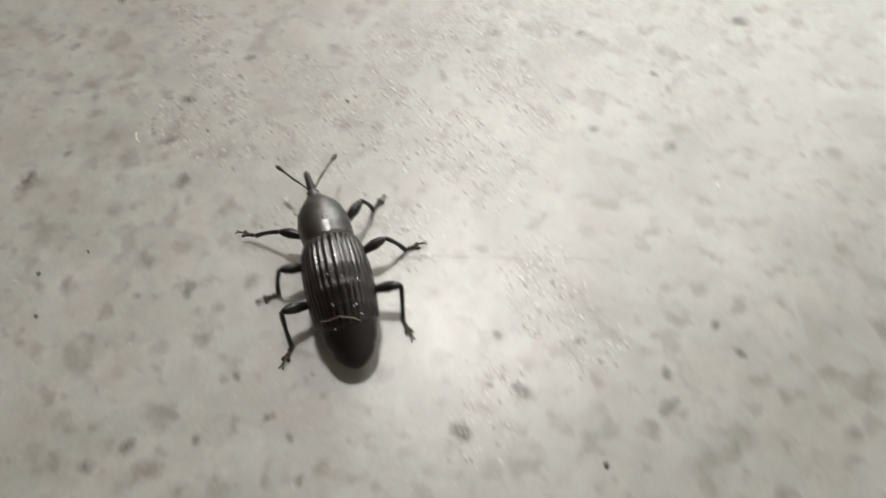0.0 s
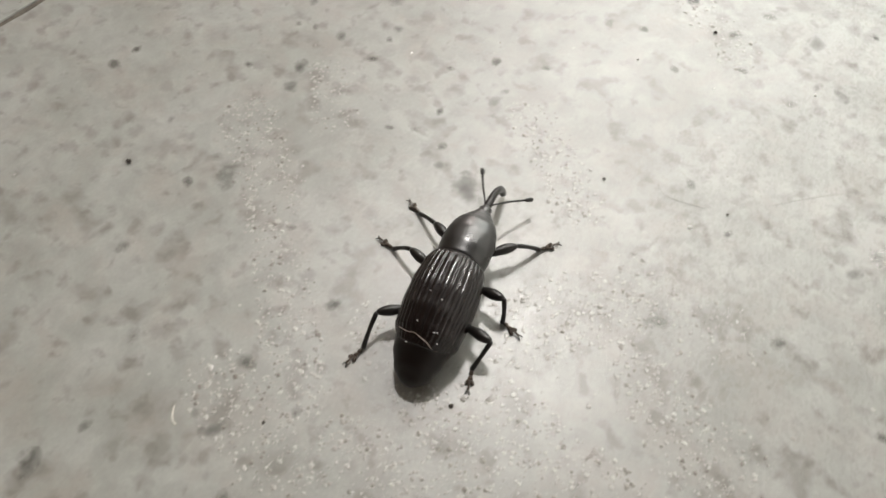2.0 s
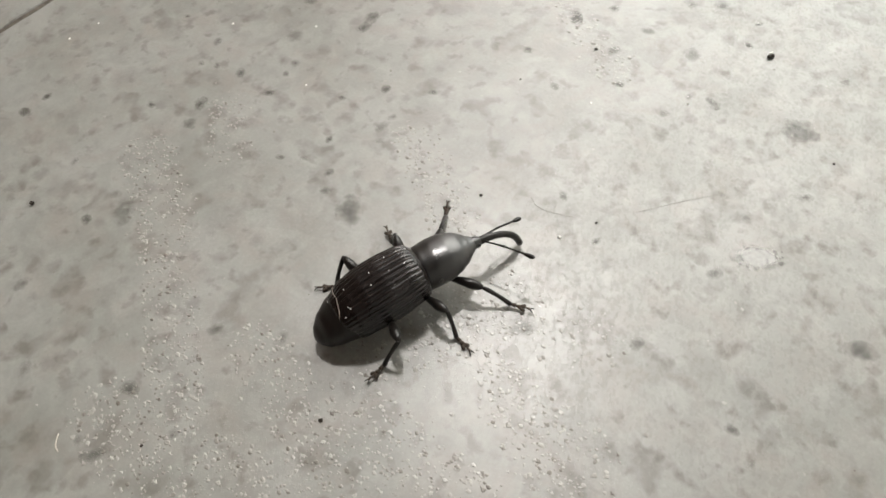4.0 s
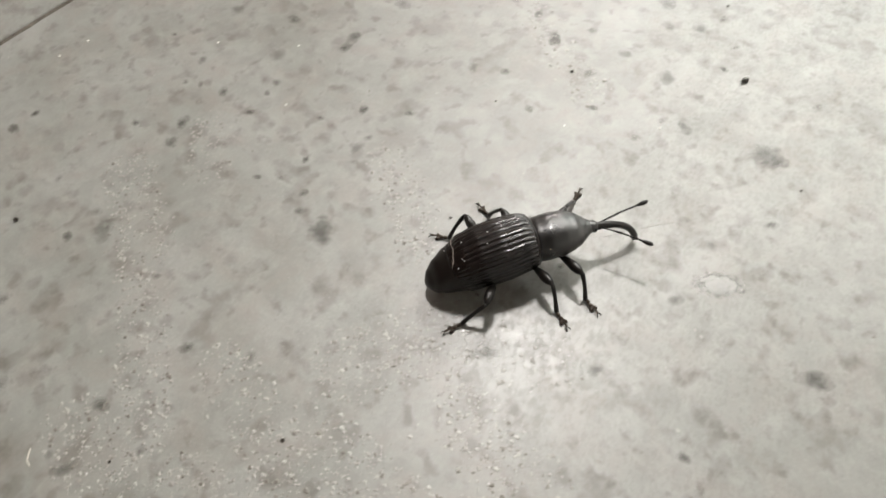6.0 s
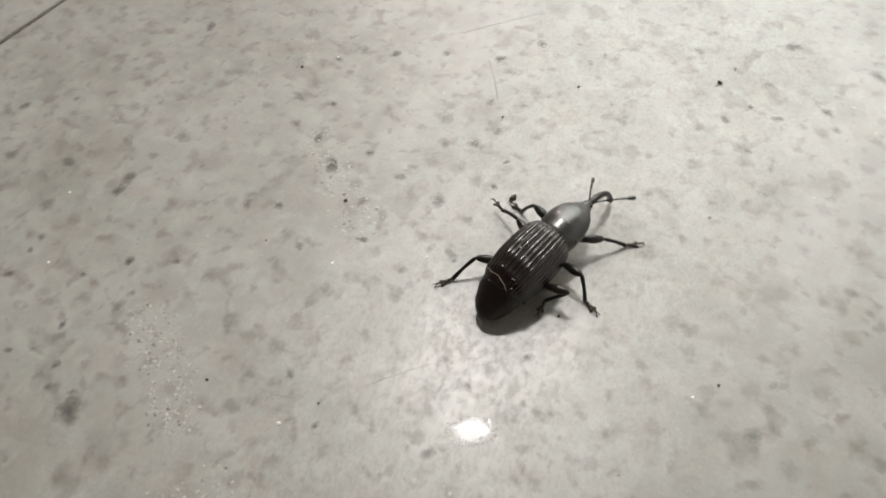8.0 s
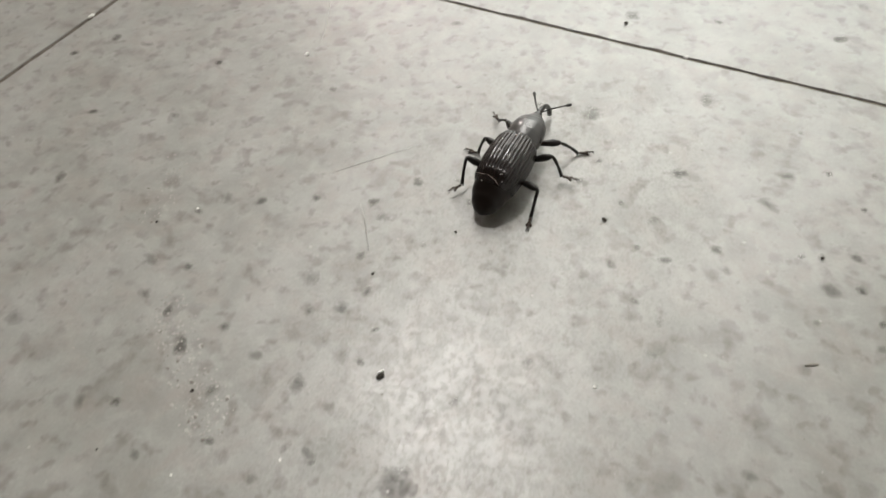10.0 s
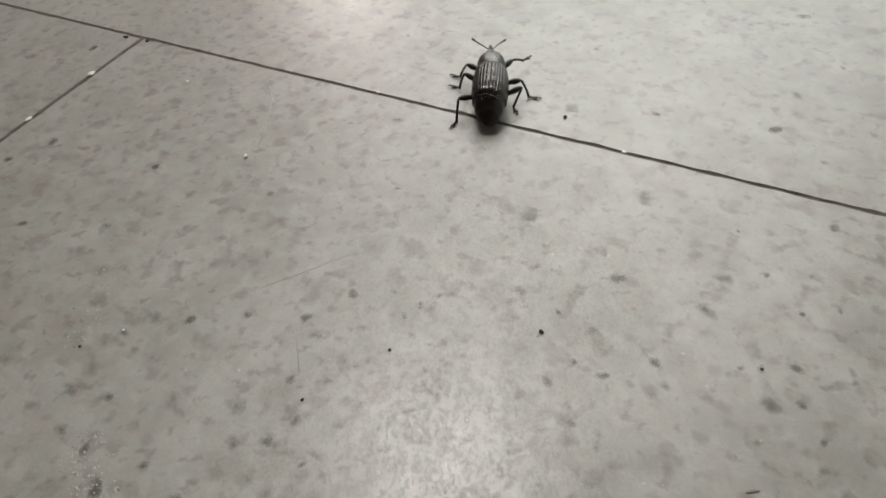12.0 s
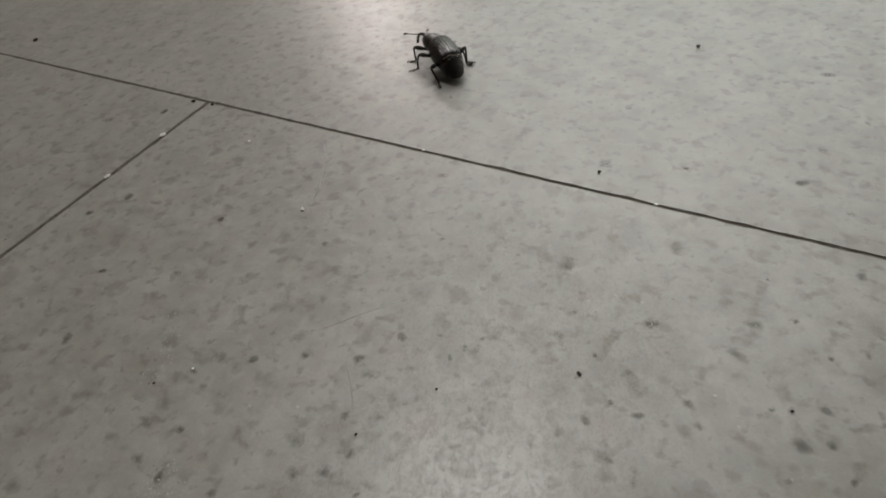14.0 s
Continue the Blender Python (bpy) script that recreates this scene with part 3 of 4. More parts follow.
def eye_mesh(s):
    bm = bmesh.new()
    bmesh.ops.create_uvsphere(bm, u_segments=14, v_segments=9, radius=0.30 * MM)
    for v in bm.verts:
        v.co = Vector((v.co.x * 0.5 + 0.52 * s * MM, v.co.y + 6.45 * MM, v.co.z * 1.25 + 4.48 * MM))
    return bm


# legs: hip in the weevil's space, lengths of femur and tibia, all in millimetres
LEGS = {
    "front_left": ((-1.35, 2.3, 2.7), 3.9, 3.5), "middle_left": ((-1.75, -0.9, 2.2), 3.9, 3.5), "hind_left": ((-2.1, -5.0, 2.3), 4.0, 4.0),
    "front_right": ((1.35, 2.3, 2.7), 3.9, 3.5), "middle_right": ((1.75, -0.9, 2.2), 3.9, 3.5), "hind_right": ((2.1, -5.0, 2.3), 4.0, 4.0),
}
TOE = 2.4


def build_weevil():
    w = tagged(new("weevil"), "black weevil with ribbed wing cases walking on the floor", "beetle")
    fore = []
    fore.append(part("thorax", thorax(), SHELL, w, "smooth dull black bullet-shaped thorax shield"))
    part("wing_case", wing_case(-1), WINGCASE, w, "ribbed glossy black wing case")
    part("wing_case", wing_case(1), WINGCASE, w, "ribbed glossy black wing case")
    part("abdomen", abdomen(), BELLY, w, "dark brown-black abdomen with a bare blunt tip")
    fore.append(part("head", head(), SHELL, w))
    fore.append(part("snout", rostrum(), LIMB, w, "long thin downcurved black snout"))
    feelers, limbs = [], {}
    for s in (-1, 1):
        a = part("antenna", antenna_mesh(1.3), LIMB, w, "elbowed black antenna with a clubbed tip")
        part("club", club_mesh(1.3), LIMB, a)
        fore.append(part("eye", eye_mesh(s), EYE, w, "small glossy black eye"))
        feelers.append((s, a))
    for name, (hip, femur, tibia) in LEGS.items():
        limbs[name] = (part("femur", femur_mesh(femur), LIMB, w), part("tibia", tibia_mesh(tibia), LIMB, w), part("tarsus", tarsus_mesh(), PAD, w, "padded brown-black clawed foot"))
        for s in (-1, 1):
            part("claw", claw_mesh(s), LIMB, limbs[name][2])
    bm = bmesh.new()
    thread = [on_back(x, y, 0.03) for x, y in ((-2.1, -7.9), (-1.3, -8.15), (-0.5, -8.1), (0.1, -8.3), (0.7, -8.45), (1.25, -8.75))]
    tube(bm, thread, [0.03 * MM, 0.035 * MM, 0.03 * MM, 0.045 * MM, 0.05 * MM, 0.03 * MM], 6)
    part("stuck_fibre", bm, THREAD, w, "pale thread stuck across the wing tips")
    for x, y in ((1.0, -7.6), (1.25, -7.5), (-0.6, -4.6), (0.6, -5.0), (-1.3, -2.7), (-1.0, -8.9), (0.35, -3.0), (-0.7, -7.2), (1.5, -8.2)):
        bm = bmesh.new()
        bmesh.ops.create_icosphere(bm, subdivisions=1, radius=0.06 * MM)
        for v in bm.verts:
            v.co = Vector((v.co.x * 1.5, v.co.y, v.co.z * 0.6)) + on_back(x, y)
        part("dust_grain", bm, LIME, w, "white grain of dust")
    return w, limbs, feelers, fore


WEEVIL, JOINTED, FEELERS, FOREBODY = build_weevil()


# ---------------------------------------------------------------- small things on the floor
def crumb(name, label, category, group, x, y, size, material, flat=0.55, stretch=1.0, turn=0.0):
    """An angular little grain resting on the tile."""
    bm = bmesh.new()
    bmesh.ops.create_icosphere(bm, subdivisions=2, radius=1.0)
    for v in bm.verts:
        k = 1 + 0.45 * noise.noise(v.co * 1.7 + Vector((x, y, size)))
        v.co = Vector((v.co.x * stretch, v.co.y, v.co.z * flat)) * (k * size * MM)
    low = min(v.co.z for v in bm.verts)
    for v in bm.verts:
        v.co.z -= low
    ob = tagged(new(name, as_mesh(name, bm, material, False)), label, category, group)
    ob.matrix_world = pose(x * MM, y * MM, 0.00001, 0, 0, turn)
    return ob


SPECKS = [(79.6, -143.5, 0.30), (124.5, -167.5, 0.28), (65.6, -179.8, 0.22), (68.1, -175.2, 0.20), (32.9, -146.1, 0.36), (73.4, -84.7, 0.30),
          (68.5, -95.1, 0.16), (107.6, -39.6, 0.36), (90.3, -50.1, 0.24), (83.7, -61.0, 0.24), (50.6, -66.7, 0.26), (123.7, -84.4, 0.18),
          (-4.0, -1.4, 0.55), (95.6, 5.6, 0.42), (-80.0, 9.6, 0.8), (101.8, 59.8, 0.6), (134.4, -34.1, 0.24), (105.5, -85.7, 0.18),
          (67.7, -155.8, 0.20), (75.7, -113.1, 0.20), (88.3, -108.6, 0.18), (69.3, -183.3, 0.22), (1.9, -0.9, 0.5)]
for i, (x, y, s) in enumerate(SPECKS):
    crumb("dirt_speck", "tiny black speck of dirt lying on the tile", "dirt", "dirt specks", x, y, s * 0.78, SOIL, 0.5, 1.0 + 0.5 * ((i * 7) % 5) / 5, i * 47)
GRITS = [(11.2, -121.3, 0.22), (10.5, -125.9, 0.24), (28.2, -109.7, 0.22), (38.7, -103.1, 0.20), (46.0, -112.3, 0.18), (87.8, -86.7, 0.22),
         (115.0, -63.6, 0.24), (121.9, -87.1, 0.20), (78.1, -93.4, 0.18), (86.1, -112.6, 0.26), (21.5, -10.2, 0.45), (47.4, -24.9, 0.55),
         (54.3, -62.1, 0.24), (122.7, -133.5, 0.16)]
for i, (x, y, s) in enumerate(GRITS):
    crumb("grit_grain", "tiny white grain of grit lying on the tile", "grit", "grit grains", x, y, s * 0.72, LIME, 0.5, 1.2, i * 61)
for x, y, s in ((-0.1, -15.4, 0.62), (0.0, -31.8, 0.52), (107.8, -0.1, 0.3), (60.0, 0.2, 0.28)):
    crumb("joint_chip", "small white crumb of grout caught in the joint", "grit", "chips in the joint", x, y, s, LIME, 0.45, 1.4, 80 if x < 1 else 0)
crumb("debris_flake", "dark grey flake of debris with a pale upper edge", "debris", "", 92.4, -73.3, 0.27, SOIL, 0.7, 2.1, 62)
crumb("debris_flake", "pale chip beside a dark grey flake", "debris", "", 92.15, -72.75, 0.19, LIME, 0.9, 2.1, 62)
crumb("plant_splinter", "thin brown splinter lying on the tile", "debris", "", 135.8, -50.2, 0.16, HAIR, 0.5, 5.0, 30)
crumb("dirt_smear", "brown smear of dirt against the tile joint", "dirt", "", 1.2, -93.0, 1.15, SOIL, 0.09, 1.35, 75)


def strand(name, label, category, points, thick, material):
    bm = bmesh.new()
    pts = [Vector((x * MM, y * MM, z * MM)) for x, y, z in points]
    fine = []
    for i in range(len(pts) - 1):
        p0, p1, p2, p3 = pts[max(i - 1, 0)], pts[i], pts[i + 1], pts[min(i + 2, len(pts) - 1)]
        for k in range(8):
            s = k / 8
            fine.append(0.5 * (2 * p1 + (p2 - p0) * s + (2 * p0 - 5 * p1 + 4 * p2 - p3) * s * s + (3 * p1 - p0 - 3 * p2 + p3) * s ** 3))
    fine.append(pts[-1])
    tube(bm, fine, [thick * MM] * len(fine), 6)
    return tagged(new(name, as_mesh(name, bm, material)), label, category)


strand("hair_strand", "short curved brown hair lying on the tile", "hair", [(80.5, -109.9, 0.05), (81.8, -110.6, 0.1), (83.4, -110.4, 0.08), (85.9, -109.4, 0.05)], 0.018, HAIR)
strand("hair_strand", "faint curved dark hair lying on the tile", "hair", [(24.2, -29.0, 0.05), (25.5, -32.6, 0.06), (28.6, -34.7, 0.06), (33.4, -35.6, 0.05)], 0.020, HAIR)
strand("thread", "short white thread lying on the tile", "thread", [(60.2, -160.2, 0.05), (61.0, -161.0, 0.12), (61.7, -161.2, 0.05)], 0.06, FIBRE)


def scrape(points, wide, material=SCRAPE, label="fine pale scratch in the tile's polish", name="scratch"):
    """A shallow tapering scrape along the tile."""
    bm = bmesh.new()
    n = len(points) - 1
    pts = [Vector((x * MM, y * MM, 0.00001)) for x, y in points]
    tube(bm, pts, [(wide * MM * (0.35 if i in (0, n) else 1.0), 0.02 * MM) for i in range(n + 1)], 6)
    return tagged(new(name, as_mesh(name, bm, material)), label, "scratch", "scratches")


scrape([(37.9, -4.7), (41.5, -8.8), (44.4, -14.2), (46.4, -18.0), (47.5, -21.4)], 0.12)
scrape([(75.5, -51.2), (77.8, -53.6), (81.2, -58.0)], 0.10)
scrape([(68.0, -48.1), (72.6, -42.4), (77.6, -36.5)], 0.10)
scrape([(91.1, -104.7), (94.4, -100.4), (98.2, -96.0)], 0.013, HAIR, "hairline crack in the tile's glaze", "crack")


scrape([(96.4, -159.5), (98.6, -158.3), (100.4, -157.0), (103.0, -155.6), (104.7, -154.6)], 0.040, SOIL, "hairline crack in the tile's glaze", "crack")
scrape([(105.6, -154.2), (109.6, -152.2), (113.2, -149.9), (117.0, -148.2)], 0.022, HAIR, "hairline crack in the tile's glaze", "crack")


def splash():
    """A thin half-dried drop with a lumpy skin."""
    bm = bmesh.new()
    rings = []
    for k in range(15):
        r = 1.0 - k / 14.6
        ring = []
        for a in range(72):
            t = a * math.tau / 72
            wob = 1 + 0.30 * noise.noise(Vector((math.cos(t) * 1.3, math.sin(t) * 1.3, 0.4))) + 0.32 * noise.noise(Vector((math.cos(t) * 4, math.sin(t) * 4, 2.4)))
            ring.append(Vector((3.7 * r * wob * math.cos(t), 2.1 * r * wob * math.sin(t), 0.014 * (1 - r ** 2.2) + 0.003 * (r < 0.95) * noise.noise(Vector((r * 7 * math.cos(t), r * 7 * math.sin(t), 5))))) * MM)
        rings.append(ring)
    skin(bm, rings)
    ob = tagged(new("drying_drop", as_mesh("drying_drop", bm, WET)), "small shiny drop drying on the tile", "drop")
    ob.matrix_world = pose(104.1 * MM, -102.4 * MM, 0.000005, 0, 0, 33)


splash()


def lime_crust():
    """Thousands of tiny angular crumbs stuck to the worn tile, thickest along streaks where water dried."""
    rng = random.Random(7)
    streaks = ((40, -121, 46, -126, 3.0, 0.6), (38, -133, 50, -138, 4.0, 1.0), (45, -138, 57, -144, 3.0, 1.3), (57, -144, 68, -152, 3.2, 2.2),
               (69, -142, 77, -144, 3.5, 1.2), (75, -153, 83, -152, 4.0, 1.4), (62, -156, 72, -158, 4.0, 0.8), (82, -143, 100, -144, 6.5, 0.8),
               (85, -161, 96, -156, 5.5, 0.9), (88, -123, 95, -121, 4.0, 0.35), (92, -129, 101, -133, 5.0, 0.5), (79, -134, 86, -123, 5.0, 1.0),
               (63, -78, 77, -86, 3.5, 0.9), (45, -56, 49, -66, 3.0, 0.35), (77, -144, 84, -148, 4.0, 0.9), (64, -111, 76, -118, 3.5, 0.7),
               (109, -153, 118, -158, 4.5, 0.8), (112, -166, 114, -172, 4.0, 0.7))
    verts, faces = [], []
    for k in range(150000):
        x, y = rng.uniform(-10, 150), rng.uniform(-195, -8)
        patch = noise.noise(Vector((x * 0.055, y * 0.055, 4.2))) + 0.6 * noise.noise(Vector((x * 0.2, y * 0.2, 1.7)))
        thick = 0.002 + 0.03 * max(0.0, patch - 0.15)
        for x0, y0, x1, y1, wide, much in streaks:
            s = min(max(((x - x0) * (x1 - x0) + (y - y0) * (y1 - y0)) / ((x1 - x0) ** 2 + (y1 - y0) ** 2), 0), 1)
            d = math.hypot(x - x0 - s * (x1 - x0), y - y0 - s * (y1 - y0)) / wide
            thick += much * 3.0 * max(0.0, 1 - d) * (0.5 + 1.4 * max(0.0, patch + 0.25))
        if rng.random() > thick:
            continue
        r = rng.choice((0.05, 0.065, 0.08, 0.11, 0.15, 0.20)) * rng.uniform(0.8, 1.3)
        turn, high, sides = rng.uniform(0, math.tau), r * rng.uniform(0.08, 0.24), rng.choice((4, 5, 6))
        lean_x, lean_y = rng.uniform(-0.25, 0.25) * r, rng.uniform(-0.25, 0.25) * r
        base, reach = len(verts), [r * rng.uniform(0.55, 1.35) for a in range(sides)]
        for level, scale in ((-0.004, 1.0), (high, 0.62)):
            for a in range(sides):
                t, q = turn + a * math.tau / sides, reach[a] * scale
                tilt = 0.0 if level < 0 else rng.uniform(-0.3, 0.3) * high
                verts.append(((x + q * math.cos(t) * 1.25 + (lean_x if level > 0 else 0)) * MM, (y + q * math.sin(t) + (lean_y if level > 0 else 0)) * MM, (level + tilt) * MM))
        for a in range(sides):
            b = (a + 1) % sides
            faces.append((base + a, base + b, base + sides + b, base + sides + a))
        faces.append(tuple(base + sides + a for a in range(sides)))
    me = bpy.data.meshes.new("lime_crust")
    me.from_pydata(verts, [], faces)
    me.materials.append(CRUST)
    tagged(new("lime_crust", me), "tiny pale crumbs of lime crust stuck to the tile", "crust", kind="stuff")


lime_crust()


# ---------------------------------------------------------------- floor tiles and the dark inclusions in them
TILE, GAP, DEEP = 0.60, 0.00060, 0.010


def tile_mesh(seed):
    """A tile from its corner at the origin to (TILE, TILE), with a worn, slightly chipped arris."""
    bm = bmesh.new()
    n = 240
    rim = []
    for side in range(4):
        for k in range(n):
            s = k / n * TILE
            x, y = ((s, 0), (TILE, s), (TILE - s, TILE), (0, TILE - s))[side]
            rim.append((x, y, side))
    g = GAP / 2

    def ring(inset, z, chip):
        out = []
        for x, y, side in rim:
            nib = chip * (0.00022 * noise.noise(Vector((x * 260, y * 260, seed))) + 0.0009 * max(0.0, noise.noise(Vector((x * 120, y * 120, seed + 7))) - 0.42))
            i = g + inset + max(nib, -0.00025)
            out.append(Vector((min(max(x, i), TILE - i), min(max(y, i), TILE - i), z)))
        return out

    skin(bm, [ring(0, -DEEP, 0), ring(0, -0.0005, 0.6), ring(0.00005, -0.00012, 1.0), ring(0.00013, 0.0, 1.3)], caps=False)
    bm.verts.ensure_lookup_table()
    bm.faces.new([bm.verts[len(rim) * 3 + i] for i in range(len(rim))])
    return as_mesh("tile", bm, STONE, False)


TILES = [tile_mesh(0.0), tile_mesh(3.7)]
count = 0
for row in range(-4, 8):
    shift = 0.0 if row % 2 else -0.31
    for col in range(-7, 5):
        x, y = col * TILE + shift, row * TILE
        if x < X0 - 0.55 or x > X1 - 0.02 or y < Y0 - 0.02 or y > Y1 - 0.02 or x + TILE < -1.29 - 0.606 * (y - 0.95) - 0.20:
            continue
        me = TILES[count % 2]
        if x < X0 or x + TILE > X1 or y + TILE > Y1:
            me = me.copy()                                 # cut to fit against the wall
            for v in me.vertices:
                v.co.x = min(max(v.co.x, X0 - x), X1 - x)
                v.co.y = min(v.co.y, Y1 - y)
        ob = new("tile", me)
        count += 1
        ob.parent = floor
        ob.matrix_world = pose(x - (0.0003 if row == -1 and col < 0 else 0.0), y, 0)   # one course was laid with a wider joint

# dark inclusions: across, along, half-width, in millimetres
MARKS_BY_START = [(85.0, -191.3, 0.8), (86.9, -188.1, 0.7), (91.9, -184.4, 0.4), (102.2, -182.3, 0.4), (99.1, -179.8, 0.4), (96.3, -179.4, 0.5), (91.2, -177.7, 0.4), (76.6, -176.4, 0.4), (80.8, -173.2, 0.8), (74.8, -172.8, 0.9), (54.4, -172.0, 0.9), (112.1, -171.5, 0.8), (55.5, -166.8, 0.5), (115.1, -165.2, 0.9), (70.2, -162.9, 1.0), (110.5, -161.6, 0.4), (127.3, -159.8, 0.8), (62.4, -159.4, 0.5), (64.7, -159.3, 0.8), (51.4, -158.6, 0.6), (117.5, -158.2, 0.5), (125.9, -156.9, 0.5), (53.5, -155.1, 0.8), (142.0, -154.1, 0.7), (104.1, -153.8, 0.7), (69.2, -153.3, 0.5), (61.9, -153.1, 0.7), (41.9, -153.1, 0.7), (131.1, -151.5, 0.6), (128.1, -149.9, 0.5), (40.4, -143.5, 0.5), (63.9, -143.3, 0.6)]
MARKS_NEAR = [(43.2, -140.2, 1.3), (53.9, -139.9, 0.4), (70.3, -139.6, 0.5), (40.2, -139.0, 0.5), (31.4, -139.0, 0.5), (18.3, -138.1, 0.7), (18.2, -134.7, 0.5), (107.5, -132.7, 0.6), (116.4, -130.7, 0.8), (31.3, -127.0, 0.5), (38.4, -126.4, 0.9), (129.5, -124.7, 0.4), (89.3, -124.0, 0.9), (64.8, -123.8, 1.4), (60.5, -123.2, 0.5), (36.8, -123.2, 0.8), (52.2, -123.1, 0.4), (112.9, -122.5, 0.6), (54.7, -121.3, 0.4), (58.9, -121.3, 0.5), (110.2, -120.8, 0.5), (99.1, -118.7, 0.6), (30.9, -117.9, 0.4), (55.2, -117.4, 0.4), (33.0, -116.9, 0.4), (42.8, -116.3, 0.5), (36.9, -115.9, 0.6), (60.5, -113.9, 0.4), (29.3, -113.7, 0.6), (21.1, -112.5, 0.4), (42.2, -112.3, 0.4), (70.4, -112.1, 0.5)]
MARKS_MIDWAY = [(59.2, -111.8, 0.7), (51.5, -111.1, 0.4), (89.6, -110.8, 0.4), (41.7, -110.2, 0.5), (59.2, -109.8, 0.6), (83.5, -107.6, 0.5), (101.4, -106.8, 0.6), (55.2, -106.6, 0.5), (116.1, -106.6, 1.1), (37.5, -106.3, 1.1), (60.6, -103.5, 0.4), (24.7, -103.1, 1.0), (33.8, -99.5, 0.8), (44.5, -99.5, 0.8), (100.9, -98.4, 0.5), (44.1, -96.9, 0.9), (35.1, -96.6, 0.9), (17.6, -94.9, 0.7), (72.7, -93.5, 0.5), (104.8, -92.0, 0.6), (62.2, -91.9, 0.8), (86.2, -89.8, 0.5), (23.7, -89.8, 0.4), (65.9, -89.7, 0.7), (33.4, -89.3, 0.9), (79.1, -88.5, 0.5), (128.5, -88.0, 0.7), (44.7, -87.1, 1.0), (87.3, -85.2, 0.6), (90.1, -84.8, 0.8), (75.5, -83.7, 0.7), (100.3, -83.3, 1.6)]
MARKS_BY_TURN = [(128.5, -81.6, 0.6), (67.7, -80.9, 1.0), (139.6, -79.9, 0.5), (84.1, -78.3, 0.9), (77.2, -77.6, 0.6), (62.9, -77.4, 0.6), (58.0, -76.8, 0.7), (71.0, -76.1, 0.6), (89.2, -72.8, 0.5), (101.6, -72.1, 0.5), (54.5, -71.8, 1.1), (60.2, -70.9, 0.5), (79.5, -69.5, 0.7), (88.5, -68.2, 0.4), (134.9, -67.6, 0.5), (82.9, -67.2, 0.7), (30.0, -66.5, 0.9), (132.5, -66.0, 0.6), (76.5, -65.1, 1.0), (106.8, -64.1, 0.7), (84.5, -63.8, 0.6), (54.9, -62.5, 0.5), (80.7, -58.9, 0.6), (57.2, -58.6, 0.9), (61.9, -57.0, 0.7), (119.2, -56.7, 0.7), (87.4, -54.0, 0.4), (68.9, -53.0, 0.5), (22.7, -52.6, 0.7), (118.9, -52.1, 0.5), (79.6, -52.0, 0.8), (96.1, -51.1, 0.4)]
MARKS_AHEAD = [(115.4, -50.5, 0.5), (77.0, -50.2, 0.7), (36.4, -47.7, 0.6), (144.6, -47.5, 0.6), (110.9, -46.4, 0.6), (142.3, -44.9, 0.6), (89.4, -44.4, 0.4), (135.3, -44.3, 0.4), (81.0, -44.2, 0.9), (116.8, -42.8, 0.6), (113.0, -42.1, 0.4), (6.2, -41.9, 0.6), (90.6, -41.7, 0.6), (86.2, -41.3, 0.4), (142.0, -41.3, 0.4), (124.4, -41.2, 0.6), (92.4, -39.4, 0.4), (136.0, -38.8, 0.9), (122.0, -38.5, 0.7), (139.4, -37.3, 0.5), (113.6, -36.9, 0.7), (108.6, -35.7, 0.4), (131.9, -35.0, 0.4), (9.9, -34.9, 0.7), (17.1, -34.2, 0.8), (134.4, -34.1, 0.5), (102.1, -34.0, 0.9), (33.7, -33.2, 0.5), (138.2, -32.3, 0.7), (144.7, -31.7, 0.4), (57.1, -31.2, 0.5), (103.1, -29.1, 0.4)]
MARKS_BY_JOINT = [(126.6, -27.7, 1.1), (114.3, -26.7, 0.9), (137.9, -23.4, 0.4), (76.3, -22.1, 0.4), (142.3, -21.1, 0.4), (127.7, -21.1, 0.8), (90.2, -20.9, 0.4), (98.3, -19.6, 1.2), (132.8, -18.5, 0.5), (143.8, -17.1, 0.5), (138.4, -16.3, 0.4), (87.0, -15.4, 0.4), (-19.1, -15.0, 1.1), (127.9, -11.3, 0.4), (59.9, -10.1, 0.5), (114.2, -9.2, 1.3), (85.4, -7.7, 0.7), (-8.0, -7.3, 0.8), (67.7, -6.1, 0.7), (140.4, -5.4, 0.6), (128.0, -3.6, 0.6), (2.4, -0.1, 0.7), (96.1, 8.7, 1.0), (137.7, 9.1, 0.6), (110.1, 12.3, 0.6), (129.8, 15.2, 0.9), (131.8, 26.7, 0.9), (94.4, 29.0, 0.6), (138.4, 38.1, 0.5), (129.8, 55.0, 1.0)]


def fleck_mesh(seed):
    bm = bmesh.new()
    rim = []
    for a in range(22):
        t = a * math.tau / 22
        k = 1 + 0.22 * noise.noise(Vector((math.cos(t) * 1.1, math.sin(t) * 1.1, seed)))
        rim.append(bm.verts.new((k * math.cos(t), k * math.sin(t), 0)))
    hub = bm.verts.new((0, 0, 0.012))
    for a in range(22):
        bm.faces.new((rim[a], rim[(a + 1) % 22], hub))
    return as_mesh("stone_fleck", bm, FLECK)


FLECKS = [fleck_mesh(k * 2.3) for k in range(5)]
for i, (x, y, r) in enumerate(MARKS_BY_START + MARKS_NEAR + MARKS_MIDWAY + MARKS_BY_TURN + MARKS_AHEAD + MARKS_BY_JOINT):
    ob = new("stone_fleck", FLECKS[i % 5])
    ob.parent = floor
    turn = (i * 83) % 180
    ob.matrix_world = pose(x * MM, y * MM, 0.000012 + 0.000002 * (i % 5), 0, 0, turn) @ Matrix.Diagonal((r * 1.75 * MM, r * (1.1 + 0.12 * (i % 4)) * MM, 0.0003, 1))


